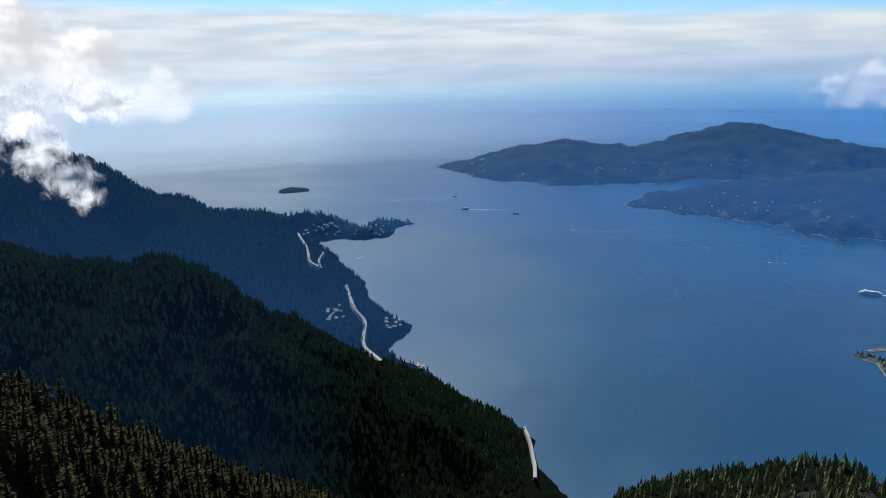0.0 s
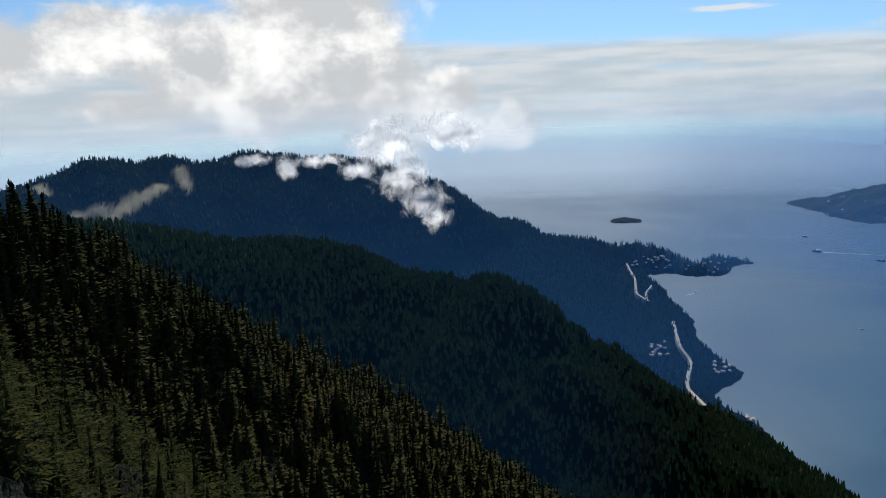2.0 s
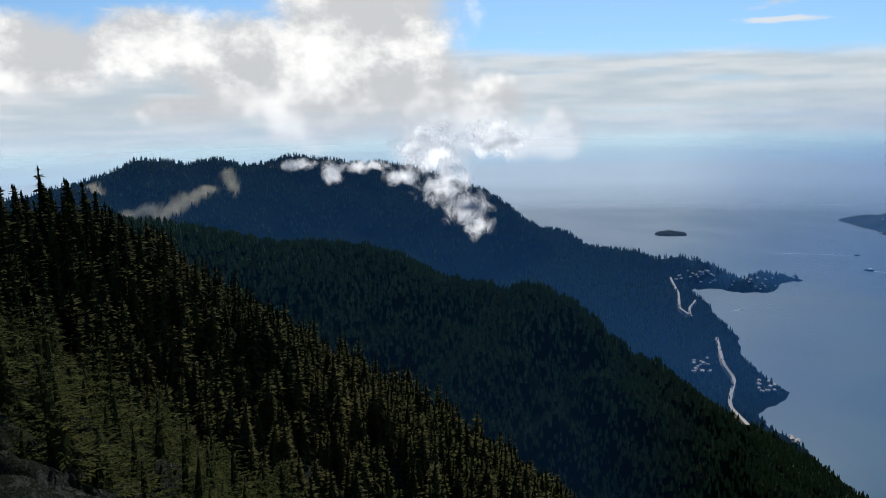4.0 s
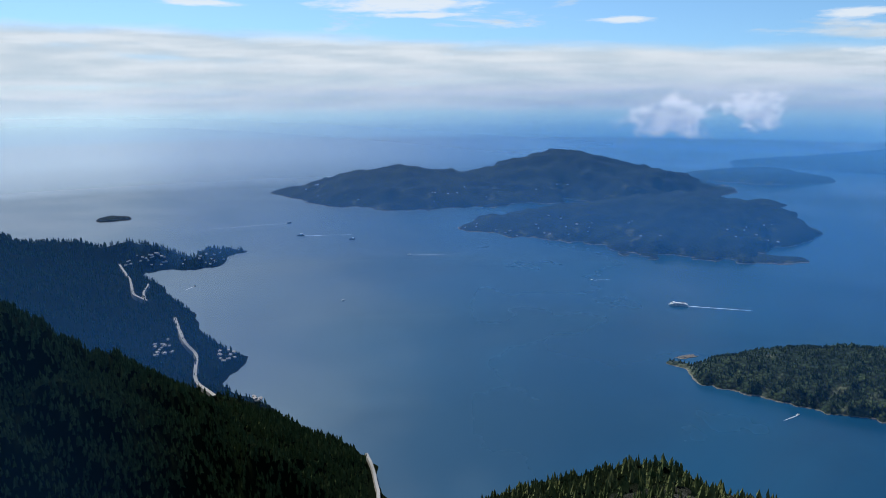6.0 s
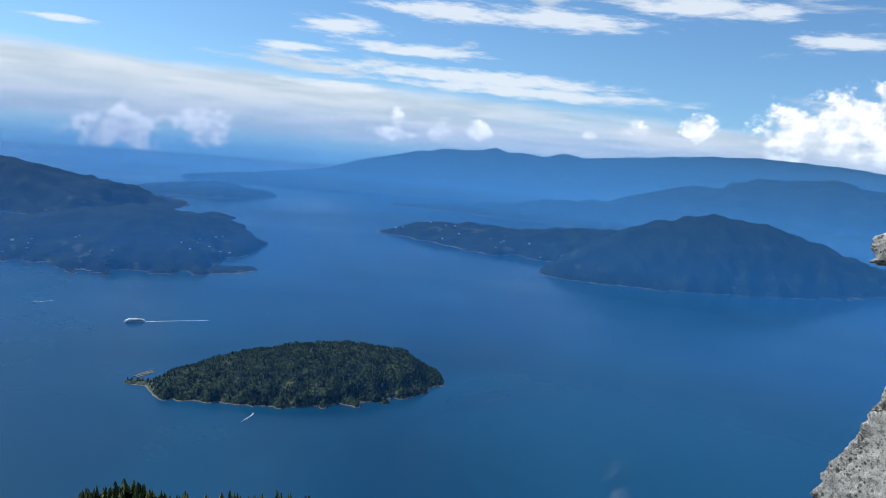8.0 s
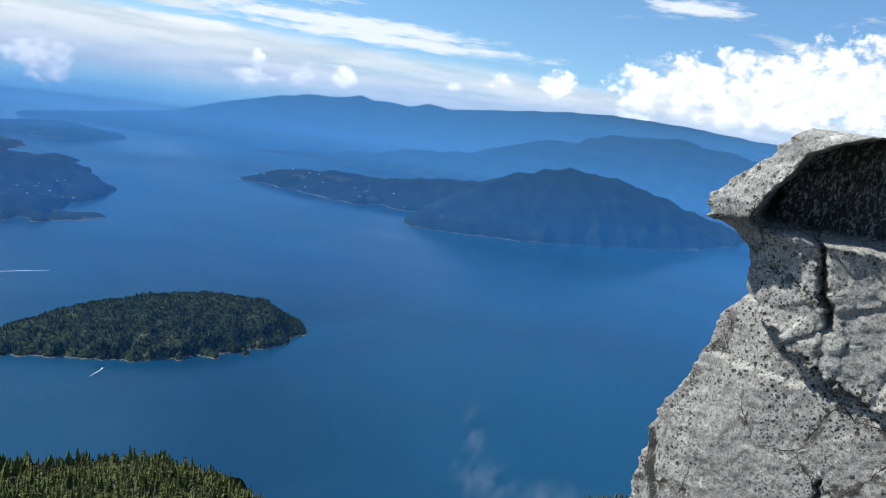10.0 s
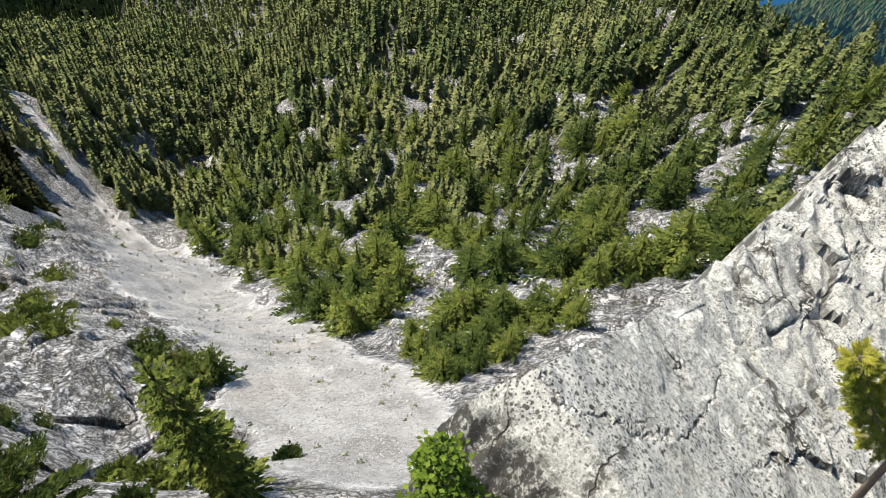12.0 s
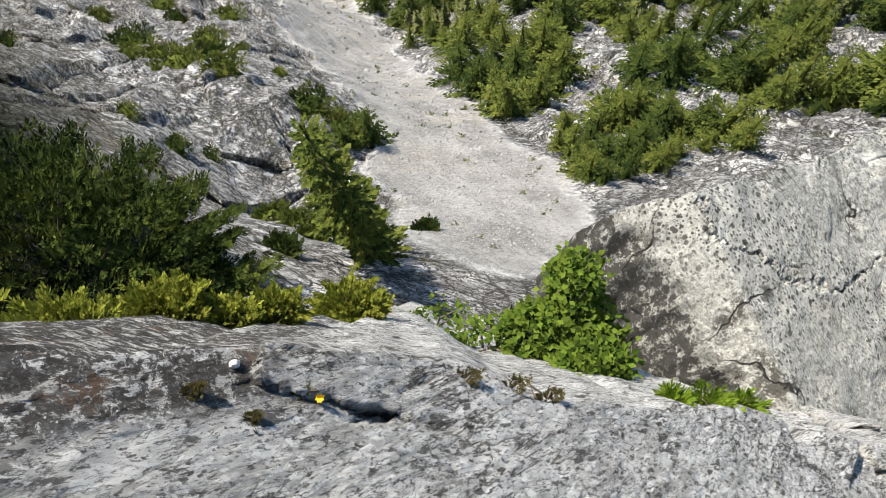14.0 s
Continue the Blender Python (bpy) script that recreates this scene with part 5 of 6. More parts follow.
def conifer_parts(height, spread, seed, rings=13, per=6, n=8, low=0.06, ragged=0.35):
    """Trunk and crown of a mountain conifer with sparse, drooping, uneven branches."""
    rs = np.random.RandomState(seed)
    bend = rs.normal(0, 0.03, 2) * height
    tr = [(bend[0] * t * t, bend[1] * t * t, height * t) for t in np.linspace(0, 0.97, 7)]
    trunk = stick(tr, height * 0.022, height * 0.003)
    P, D, L = [], [], []
    for i in range(rings):
        f = low + (1 - low) * (i + rs.uniform(-0.3, 0.3)) / rings
        f = min(max(f, low), 0.985)
        reach = spread * (1 - f) ** 0.75 * rs.uniform(0.75, 1.15) + 0.04 * height
        for j in range(per):
            a = 6.283 * (j + rs.uniform(-0.4, 0.4)) / per + i * 0.9
            r = reach * rs.uniform(1 - ragged, 1.12)
            d = np.array([math.cos(a), math.sin(a), 0.25 * f - 0.22 + rs.uniform(-0.12, 0.12)])
            base = np.array([bend[0] * f * f, bend[1] * f * f, height * f])
            for q in np.linspace(0.18, 0.80, 4):
                tw = d + np.array([rs.normal(0, 0.33), rs.normal(0, 0.33), rs.normal(0.02, 0.16)])
                P.append(base + d * r * q)
                D.append(tw)
                L.append(r * rs.uniform(0.36, 0.60))
    P.append(np.array([bend[0], bend[1], height * 0.93]))
    D.append(np.array([0, 0, 1.0]))
    L.append(height * 0.08)
    core = stick([(bend[0] * t * t, bend[1] * t * t, height * t) for t in (low + 0.03, 0.3, 0.6, 0.93)], spread * 0.34, spread * 0.02, 7)
    crown = merge([sprays(np.array(P), unit(np.array(D)), np.array(L), seed, n), core])
    return trunk, crown


def conifer(name, label, place, height, spread, seed, mat, group="", **kw):
    t = thing(name, label, "tree", pose(*place, 0, 0, seed * 47 % 360), group)
    trunk, crown = conifer_parts(height, spread, seed, **kw)
    part("trunk", fast_mesh("trunk", *trunk, M_BARK, True), t)
    part("crown", fast_mesh("crown", *crown, mat), t)
    return t


def ground_at(x, y):
    return float(land(np.array([float(x)]), np.array([float(y)]))[0])


def spur_trees():
    """Single firs and shrubby hemlocks on the near face of the spur and the gully's walls."""
    kinds = [conifer("fir_tree", "stunted olive-green subalpine fir on the rocky slope", (0, 0, -30), 2.6, 0.62 + 0.07 * q, 60 + q, M_CONIFER if q % 2 else M_CONIFER_DEEP,
                     "firs on the spur", rings=15, per=6, n=5, low=0.03, ragged=0.4) for q in range(6)]
    rs = np.random.RandomState(77)
    spots = []
    while len(spots) < 250:
        a, h = rs.uniform(-78, -2), 7 * (70 / 7) ** rs.uniform(0, 1)
        x, y, _ = at(a, 0, h)
        ax, ay = np.array([x]), np.array([y])
        if (x < 24 and y < 4.3) or scree_mask(ax, ay)[0] > 0.02 or gully_distance(ax, ay)[0] < np.interp(h, [7, 11, 18, 60], [2.0, 2.1, 2.9, 5.2]) or fbm(ax, ay, 8, 3, 50)[0] < 0.0:
            continue
        if any((x - p) ** 2 + (y - q) ** 2 < (0.046 * h) ** 2 for p, q in spots):
            continue
        spots.append((x, y))
    for i, (x, y) in enumerate(spots):
        h = math.hypot(x, y)
        s = float(np.interp(h, [7, 11, 18, 40, 80], [0.50, 0.80, 1.20, 1.75, 2.0])) * rs.uniform(0.5, 1.25)
        wide = rs.uniform(0.8, 1.3) * float(np.interp(h, [11, 40], [0.9, 0.85]))
        m = pose(x, y, ground_at(x, y) - 0.1, rs.normal(0, 4), rs.normal(0, 4), rs.uniform(0, 360))
        if i < len(kinds):
            kinds[i].matrix_world = m @ Matrix.Diagonal((s * wide, s * wide, s, 1))
            kinds[i]["done"] = 1
        else:
            src = kinds[rs.randint(0, 6)]
            keep = src.scale.copy()
            src.scale = (s * wide, s * wide, s)
            copy_thing(src, m)
            src.scale = keep


spur_trees()


def slope_trees():
    """Hemlocks and brush on the broken slope beside the lookout."""
    kinds = [conifer("hemlock_tree", "mountain hemlock, dark from painted shade, on the broken slope", (0, 0, -30), 3.6, 0.75 + 0.08 * q, 90 + q, M_SHADED_HEMLOCK, "hemlocks beside the lookout", rings=15, per=6, n=5, low=0.03, ragged=0.4) for q in range(4)]
    rs = np.random.RandomState(79)
    spots = []
    while len(spots) < 230:
        a, h = rs.uniform(24, 74), 13 * (66 / 13) ** rs.uniform(0, 1)
        if a < 30 and h < 45:
            continue
        x, y, _ = at(a, 0, h)
        if any((x - p) ** 2 + (y - q) ** 2 < (0.045 * h) ** 2 for p, q in spots):
            continue
        spots.append((x, y))
    for i, (x, y) in enumerate(spots):
        h = math.hypot(x, y)
        s = float(np.interp(h, [13, 20, 60], [0.5, 0.7, 1.25])) * rs.uniform(0.5, 1.25)
        m = pose(x, y, ground_at(x, y) - 0.15, rs.normal(0, 3), rs.normal(0, 3), rs.uniform(0, 360))
        if i < len(kinds):
            kinds[i].matrix_world = m @ Matrix.Scale(s, 4)
        else:
            src = kinds[rs.randint(0, 4)]
            old = src.scale.copy()
            src.scale = (s * 1.15, s * 1.15, s)
            copy_thing(src, m)
            src.scale = old


# darkened like the boughs: the trees' unlit side painted into the sprays
M_SHADED_HEMLOCK = mat_leaf("shaded_hemlock_sprays", (0.009, 0.014, 0.005), (0.032, 0.036, 0.010), (0.045, 0.043, 0.013), glow=0.06)
slope_trees()


def bush(name, label, place, size, seed, mat, count, length, upright=0.5, category="bush", hole=0.35, stems=9, n=9, width=0.2):
    """A dense shrub: sprays pointing outwards from an uneven dome of twigs."""
    rs = np.random.RandomState(seed)
    t = thing(name, label, category, pose(*place))
    d = unit(rs.normal(0, 1, (count, 3)))
    d[:, 2] = np.abs(d[:, 2]) * 1.1 - 0.25
    d = unit(d)
    lump = 1 + 0.28 * fbm(d[:, 0] * 3 + seed, d[:, 1] * 3 + d[:, 2] * 2, 1.3, 3, seed)
    r = lump * rs.uniform(hole, 1.0, count) ** 0.45
    P = d * r[:, None] * np.array(size)
    D = unit(d + np.array([0, 0, upright]) + rs.normal(0, 0.35, (count, 3)))
    L = length * rs.uniform(0.6, 1.35, count)
    leaves = [sprays(P - D * (L * 0.5)[:, None], D, L, seed, n, 0.62, width)]
    if size[2] > 0.1:
        u, w = np.meshgrid(np.linspace(0, 6.2832, 11)[:-1], np.linspace(-0.9, 1.45, 7), indexing="ij")
        dome = np.stack([np.cos(u) * np.cos(w), np.sin(u) * np.cos(w), np.sin(w)], -1) * 0.62 * np.array(size)
        leaves.append((dome.reshape(-1, 3), grid_faces(10, 7, True)))
    part("foliage", fast_mesh("foliage", *merge(leaves), mat), t)
    sticks = []
    for q in range(stems):
        e = d[q] * np.array(size) * rs.uniform(0.6, 0.95)
        sticks.append(stick([(0, 0, -size[2] * 0.5), e * 0.4 + rs.normal(0, 0.03, 3), e], 0.018 * size[0] + 0.004, 0.004))
    part("stem", fast_mesh("stem", *merge(sticks), M_BARK, True), t)
    return t


def broadleaf(name, label, place, size, seed, count, leaf):
    rs = np.random.RandomState(seed)
    t = thing(name, label, "bush", pose(*place))
    d = unit(rs.normal(0, 1, (count, 3)))
    d[:, 2] = np.abs(d[:, 2]) - 0.3
    d = unit(d)
    r = (1 + 0.3 * fbm(d[:, 0] * 3, d[:, 1] * 3 + d[:, 2] * 2, 1.1, 3, seed)) * rs.uniform(0.25, 1.0, count) ** 0.4
    P = d * r[:, None] * np.array(size)
    D = unit(np.stack([rs.normal(0, 1, count), rs.normal(0, 1, count), rs.normal(-0.1, 0.4, count)], 1) + d * 0.6)
    N = unit(d * 0.5 + np.array([-0.1, 0.2, 1.0]) + rs.normal(0, 0.35, (count, 3)))
    L = leaf * rs.uniform(0.6, 1.3, count)
    part("foliage", fast_mesh("foliage", *kites(P, D, N, L, L * 0.72), M_ALDER), t)
    sticks = []
    for q in range(16):
        e = d[q] * np.array(size) * rs.uniform(0.75, 1.05)
        sticks.append(stick([(0, 0, -size[2] * 0.8), e * 0.45 + rs.normal(0, 0.04, 3), e], 0.012, 0.003))
    part("stem", fast_mesh("stem", *merge(sticks), M_BARK, True), t)
    return t


# the gully-head tree, the dark thicket and the shrubs along the lip
conifer("conifer_tree", "dense dark-green conifer rooted on the gully's edge", (-0.06, 3.77, ground_at(-0.06, 3.77) - 0.2), 4.4, 0.34, 5, M_CONIFER, rings=28, per=8, n=9, low=0.05, ragged=0.5)
bush("conifer_thicket", "large dark conifer thicket lit along its top", (-2.75, 3.15, -7.3), (1.6, 1.3, 1.75), 11, M_THICKET, 15000, 0.11, 0.35, "thicket", 0.5, 9, 7, 0.15)
bush("conifer_thicket", "dark low conifer thicket beside the gully", (-1.75, 2.75, -7.7), (0.7, 0.6, 0.9), 12, M_THICKET, 4000, 0.10, 0.35, "thicket", 0.5, 9, 7, 0.15)
LIP_BUSHES = [(-0.98, 1.36, -3.15, 0.21, 0.24), (-0.74, 1.45, -3.45, 0.17, 0.16), (-0.58, 1.36, -3.57, 0.15, 0.11), (-0.40, 1.38, -3.74, 0.13, 0.10), (-0.15, 1.50, -4.60, 0.19, 0.11), (-1.35, 1.50, -3.1, 0.22, 0.2)]
for i, (x, y, z, r, hh) in enumerate(LIP_BUSHES):
    bush("juniper_bush", "yellow-green juniper bush at the lip of the ledge", (x, y, z - 0.05), (r, r * 0.8, hh), 20 + i, M_YELLOW, 1500, 0.050, 0.6, "bush", 0.3, 9, 10, 0.17)
ALDER = [(1.10, 1.00, -5.75, 0.26, 0.30, 0.42, 1500), (0.86, 1.16, -5.85, 0.24, 0.22, 0.30, 900), (1.22, 1.35, -5.75, 0.16, 0.20, 0.62, 800), (1.02, 0.78, -5.35, 0.22, 0.18, 0.30, 900)]
for i, (x, y, z, rx, ry, rz, n) in enumerate(ALDER):
    broadleaf("alder_bush", "bright green broad-leaved bush growing below the ledge", (x, y, z), (rx, ry, rz), 31 + i, int(n * 1.5), 0.048)
broadleaf("alder_bush", "low sparse broad-leaved bush below the ledge", (0.50, 1.15, -5.85), (0.46, 0.28, 0.26), 36, 700, 0.05)
broadleaf("alder_bush", "thin grey-green shrub between the rocks", (0.20, 1.45, -5.95), (0.34, 0.24, 0.22), 37, 320, 0.045)
GULLY_BUSHES = [(0.95, 4.5, 0.24), (-0.75, 4.4, 0.28), (-1.0, 5.2, 0.40), (-1.0, 3.7, 0.26), (-1.6, 6.2, 0.45), (0.2, 9.6, 0.75), (-0.3, 10.6, 0.7), (-2.0, 12.5, 0.6), (-3.4, 14.0, 0.8),
                (-2.6, 15.5, 0.7), (-4.6, 17.0, 0.9), (-3.2, 19.5, 0.8), (-6.2, 21.0, 1.1), (-2.6, 24.0, 0.9), (-5.2, 26.0, 1.2), (-3.4, 31.0, 1.2), (-8.5, 29.0, 1.6), (-6.5, 35.0, 1.7), (-3.0, 40, 1.4), (-10, 38, 2.0), (-6, 45, 2.0), (-12, 46, 2.4)]
for i, (x, y, r) in enumerate(GULLY_BUSHES):
    bush("juniper_bush", "low green conifer shrub on the rock wall", (x, y, ground_at(x, y) + 0.05 * r), (r, r * 0.8, r * 0.45), 40 + i, M_CONIFER if i % 3 else M_CONIFER_DEEP, int(700 + 400 * min(r, 2)), 0.07 * r + 0.05, 0.5, "bush", 0.4, 5, 7)


def wall_shrubs():
    """Low conifer shrubs in patches over the broken rock wall of the gully."""
    rs = np.random.RandomState(91)
    kinds = []
    for i in range(64):
        a, h = rs.uniform(3, 34), 9 * (62 / 9) ** rs.uniform(0, 1)
        x, y, _ = at(a, 0, h)
        ax, ay = np.array([x]), np.array([y])
        if scree_mask(ax, ay)[0] > 0.02 or fbm(ax, ay, 9, 3, 52)[0] < -0.1:
            continue
        r = 0.034 * h * rs.uniform(0.6, 1.3)
        m = pose(x, y, ground_at(x, y) + 0.05 * r, rs.normal(0, 5), rs.normal(0, 5), rs.uniform(0, 360))
        if len(kinds) < 5:
            t = bush("conifer_shrub", "low dark-green conifer shrub on the rock wall", (0, 0, 0), (1.0, 0.75, 0.42), 110 + i, M_CONIFER_DEEP if i % 2 else M_CONIFER, 1100, 0.13, 0.5, "bush", 0.4, 5, 7)
            tagged(t, group="shrubs on the rock wall")
            t.matrix_world = m @ Matrix.Scale(r, 4)
            kinds.append(t)
        else:
            src = kinds[rs.randint(0, 5)]
            old = src.scale.copy()
            src.scale = (r, r, r)
            copy_thing(src, m)
            src.scale = old


wall_shrubs()


def sapling(name, label, root, top, crown, reach, mat, tips, seed):
    """A young leaning conifer; its crown is a length below the top, with fresh shoots at the branch ends."""
    root, top = Vector(root), Vector(top)
    tall = (top - root).length
    lean = (top - root).to_track_quat("Z", "Y").to_matrix().to_4x4()
    t = thing(name, label, "tree", Matrix.Translation(root) @ lean)
    rs = np.random.RandomState(seed)
    part("trunk", fast_mesh("trunk", *stick([(0, 0, tall * f) for f in np.linspace(0, 0.98, 6)], 0.05, 0.006), M_BARK, True), t)
    P, D, L, twigs, TP, TD, TL = [], [], [], [], [], [], []
    small = 0.55 + 0.45 * min(1.0, reach / 0.5)
    for i in range(80):
        g = (i / 80) ** 0.85
        a = i * 2.4 + rs.uniform(-0.3, 0.3)
        r = reach * (1 - g) ** 0.7 * rs.uniform(0.7, 1.1) + 0.08
        d = np.array([math.cos(a), math.sin(a), 0.45])
        b0 = np.array([0, 0, tall - crown * (1 - g)])
        twigs.append(stick([b0, b0 + d * r * 0.5, b0 + d * r * 0.97], 0.009, 0.003, 4))
        for q in np.linspace(0.15, 0.85, 8):
            P.append(b0 + d * r * q)
            D.append(d + rs.normal(0, 0.45, 3))
            L.append(rs.uniform(0.12, 0.20) * small)
        for q in range(4):
            TP.append(b0 + d * r * rs.uniform(0.75, 1.0))
            TD.append(d + rs.normal(0, 0.4, 3))
            TL.append(rs.uniform(0.10, 0.17) * small)
    part("branchwork", fast_mesh("branchwork", *merge(twigs), M_BARK, True), t)
    part("foliage", fast_mesh("foliage", *sprays(np.array(P), unit(np.array(D)), np.array(L), 8, 20, 0.6, 0.05), mat), t)
    part("new_growth", fast_mesh("new_growth", *sprays(np.array(TP), unit(np.array(TD)), np.array(TL), 9, 24, 0.5, 0.06), tips), t, "bright yellow-green young shoots")


def ledge_z(x, y):
    return float(ledge_height(np.array([x]), np.array([y]))[0])


sapling("fir_sapling", "young leaning fir with fresh yellow-green tips on the granite rib", (5.9, -0.9, -9.3), (4.22, -0.03, -3.85), 1.5, 0.5, M_CONIFER, M_FRESH, 5)
sapling("cedar_sapling", "small yellowing conifer growing from the granite rib", (6.8, -1.5, -10.0), (4.75, 0.30, -6.0), 2.4, 0.17, M_YELLOW, M_YELLOW, 6)


def scree_stones():
    """Loose stones and scrub tufts on the scree."""
    rs = np.random.RandomState(3)
    V, F, o = [], [], 0
    base = np.array([(1, 0, 0), (-1, 0, 0), (0, 1, 0), (0, -1, 0), (0, 0, 1), (0, 0, -1)], float)
    tri = np.array([(0, 2, 4), (2, 1, 4), (1, 3, 4), (3, 0, 4), (2, 0, 5), (1, 2, 5), (3, 1, 5), (0, 3, 5)])
    a = rs.uniform(-40, 8, 14000)
    h = 4 * (95 / 4) ** rs.uniform(0, 1, 14000)
    x, y = -h * np.sin(np.radians(a)), h * np.cos(np.radians(a))
    keep = scree_mask(x, y) > 0.3
    x, y, h = x[keep], y[keep], h[keep]
    z = land(x, y)
    for i in range(len(x)):
        s = 0.006 * h[i] * rs.uniform(0.1, 1.0) ** 6 + 0.012
        V.append(base * s * rs.uniform(0.5, 1.2, (6, 1)) * rs.uniform(0.6, 1.3, 3) + (x[i], y[i], z[i] + 0.1 * s))
        F.append(tri + o)
        o += 6
    tagged(new("scree_stones", fast_mesh("scree_stones", np.vstack(V), np.vstack(F), M_STONE)), "loose pale stones on the scree", "stones", kind="stuff")
    m = rs.rand(len(x)) < 0.007
    P, D, L = [], [], []
    for px, py, pz, ph in zip(x[m], y[m], z[m], h[m]):
        r = 0.006 * ph + 0.04
        for _ in range(22):
            d = rs.normal(0, 1, 3)
            d[2] = abs(d[2]) + 0.4
            P.append((px + rs.normal(0, r * 0.5), py + rs.normal(0, r * 0.5), pz + r * 0.2 * rs.rand()))
            D.append(d)
            L.append(r * rs.uniform(0.5, 1.0))
    tagged(new("scrub_tufts", fast_mesh("scrub_tufts", *sprays(np.array(P), unit(np.array(D)), np.array(L), 4, 5), M_CONIFER)), "small scrub tufts on the scree", "scrub", kind="stuff")


def snags():
    """Dead standing trunks, bleached grey, among the firs of the spur."""
    rs = np.random.RandomState(23)
    first = None
    for i in range(46):
        a, h = rs.uniform(-76, -12), rs.uniform(30, 150)
        x, y, _ = at(a, 0, h)
        if scree_mask(np.array([x]), np.array([y]))[0] > 0.02 or (x < 26 and y < 7):
            continue
        s = float(np.interp(h, [30, 150], [0.8, 1.7])) * rs.uniform(0.6, 1.2)
        m = pose(x, y, ground_at(x, y) - 0.2, rs.normal(0, 7), rs.normal(0, 7), rs.uniform(0, 360))
        if first is None:
            first = thing("dead_tree", "bleached grey dead standing trunk with broken branches", "tree", m, "dead trees on the spur")
            part("trunk", fast_mesh("trunk", *stick([(0, 0, 0), (0.06, 0.02, 1.5), (0.02, 0.08, 3.0), (0.08, 0.05, 4.2)], 0.11, 0.02), M_DEADWOOD, True), first)
            tw = []
            for q in range(22):
                z = 0.9 + 3.1 * q / 22
                b = q * 2.4
                r = (0.75 - 0.13 * z) * rs.uniform(0.5, 1.1)
                tw.append(stick([(0.04, 0.04, z), (r * 0.6 * math.cos(b), r * 0.6 * math.sin(b), z - 0.05), (r * math.cos(b), r * math.sin(b), z - 0.16)], 0.022, 0.006, 4))
            part("branchwork", fast_mesh("branchwork", *merge(tw), M_DEADWOOD, True), first)
        else:
            first.scale = (s, s, s)
            copy_thing(first, m)
            first.scale = (1, 1, 1)


snags()


def ledge_plants():
    """Moss cushions, a fern and one yellow flower in the cracks of the ledge."""
    for i, (x, y, r) in enumerate(((0.20, 0.765, 0.07), (0.34, 0.70, 0.075), (0.46, 0.63, 0.06), (-0.38, 0.875, 0.045), (-0.20, 0.83, 0.035), (-0.29, 0.79, 0.03))):
        bush("moss_cushion", "brown-green moss cushion in a crack of the ledge", (x, y, ledge_z(x, y) - 0.005), (r, r * 0.45, 0.012), 70 + i, M_MOSS, 320, 0.016, 1.0, "moss", 0.3, 3, 8, 0.14)
    for i, (x, y, z, r) in enumerate(((1.32, 0.36, -4.55, 0.10), (1.12, 0.44, -4.35, 0.07), (1.62, 0.26, -4.95, 0.08))):
        bush("fern", "small green fern at the foot of the rock", (x, y, z), (r, r, r * 0.7), 80 + i, M_FERN, 60, 0.11, 1.2, "fern", 0.2, 4, 14, 0.10)
    bm = bmesh.new()
    bmesh.ops.create_icosphere(bm, subdivisions=3, radius=1.0)
    for v in bm.verts:
        q = v.co + 0.18 * Vector(noise.noise_vector(v.co * 1.7)) + 0.05 * Vector(noise.noise_vector(v.co * 6.0))
        v.co = Vector((q.x * 0.013, q.y * 0.011, q.z * 0.021 + 0.010))
    me = bpy.data.meshes.new("white_stone")
    bm.to_mesh(me)
    bm.free()
    me.materials.append(M_QUARTZ)
    ob = new("white_stone", me)
    ob.matrix_world = pose(-0.295, 0.931, ledge_z(-0.295, 0.931) + 0.004, 12, 8, 0)
    tagged(ob, "small white quartz stone lying on the ledge", "stone")
    x, y = -0.153, 0.80
    z = ledge_z(x, y)
    t = thing("yellow_flower", "small bright yellow flower growing from a crack", "flower", pose(x, y, z + 0.005))
    part("stem", fast_mesh("stem", *stick([(0, 0, -0.01), (0.004, 0, 0.015), (0.003, -0.002, 0.03)], 0.0015, 0.001, 5), M_FERN, True), t)
    an = np.linspace(0, 6.283, 9)[:-1]
    D = np.stack([np.cos(an), np.sin(an), np.full(8, 0.45)], 1)
    pv, pf = kites(np.tile((0.003, -0.002, 0.03), (8, 1)), unit(D), np.tile((0.0, 0.0, 1.0), (8, 1)), np.full(8, 0.014), np.full(8, 0.010))
    part("corolla", fast_mesh("corolla", pv, pf, M_PETAL), t, "bright yellow petals")


M_MOSS = mat_leaf("moss", (0.06, 0.055, 0.022), (0.15, 0.13, 0.05), (0.13, 0.10, 0.05))
M_FERN = mat_leaf("fern_green", (0.10, 0.17, 0.02), (0.26, 0.36, 0.04), (0.30, 0.36, 0.05))
M_QUARTZ = plain("white_quartz", (0.60, 0.56, 0.52), 0.8, 0.2, 90)
M_PETAL = plain("yellow_petal", (0.90, 0.50, 0.02), 0.6, 0.1, 60)
ledge_plants()

M_STONE = plain("pale_stone", (0.36, 0.35, 0.33), 0.95, 0.3, 6)
scree_stones()

# ---- clouds ----


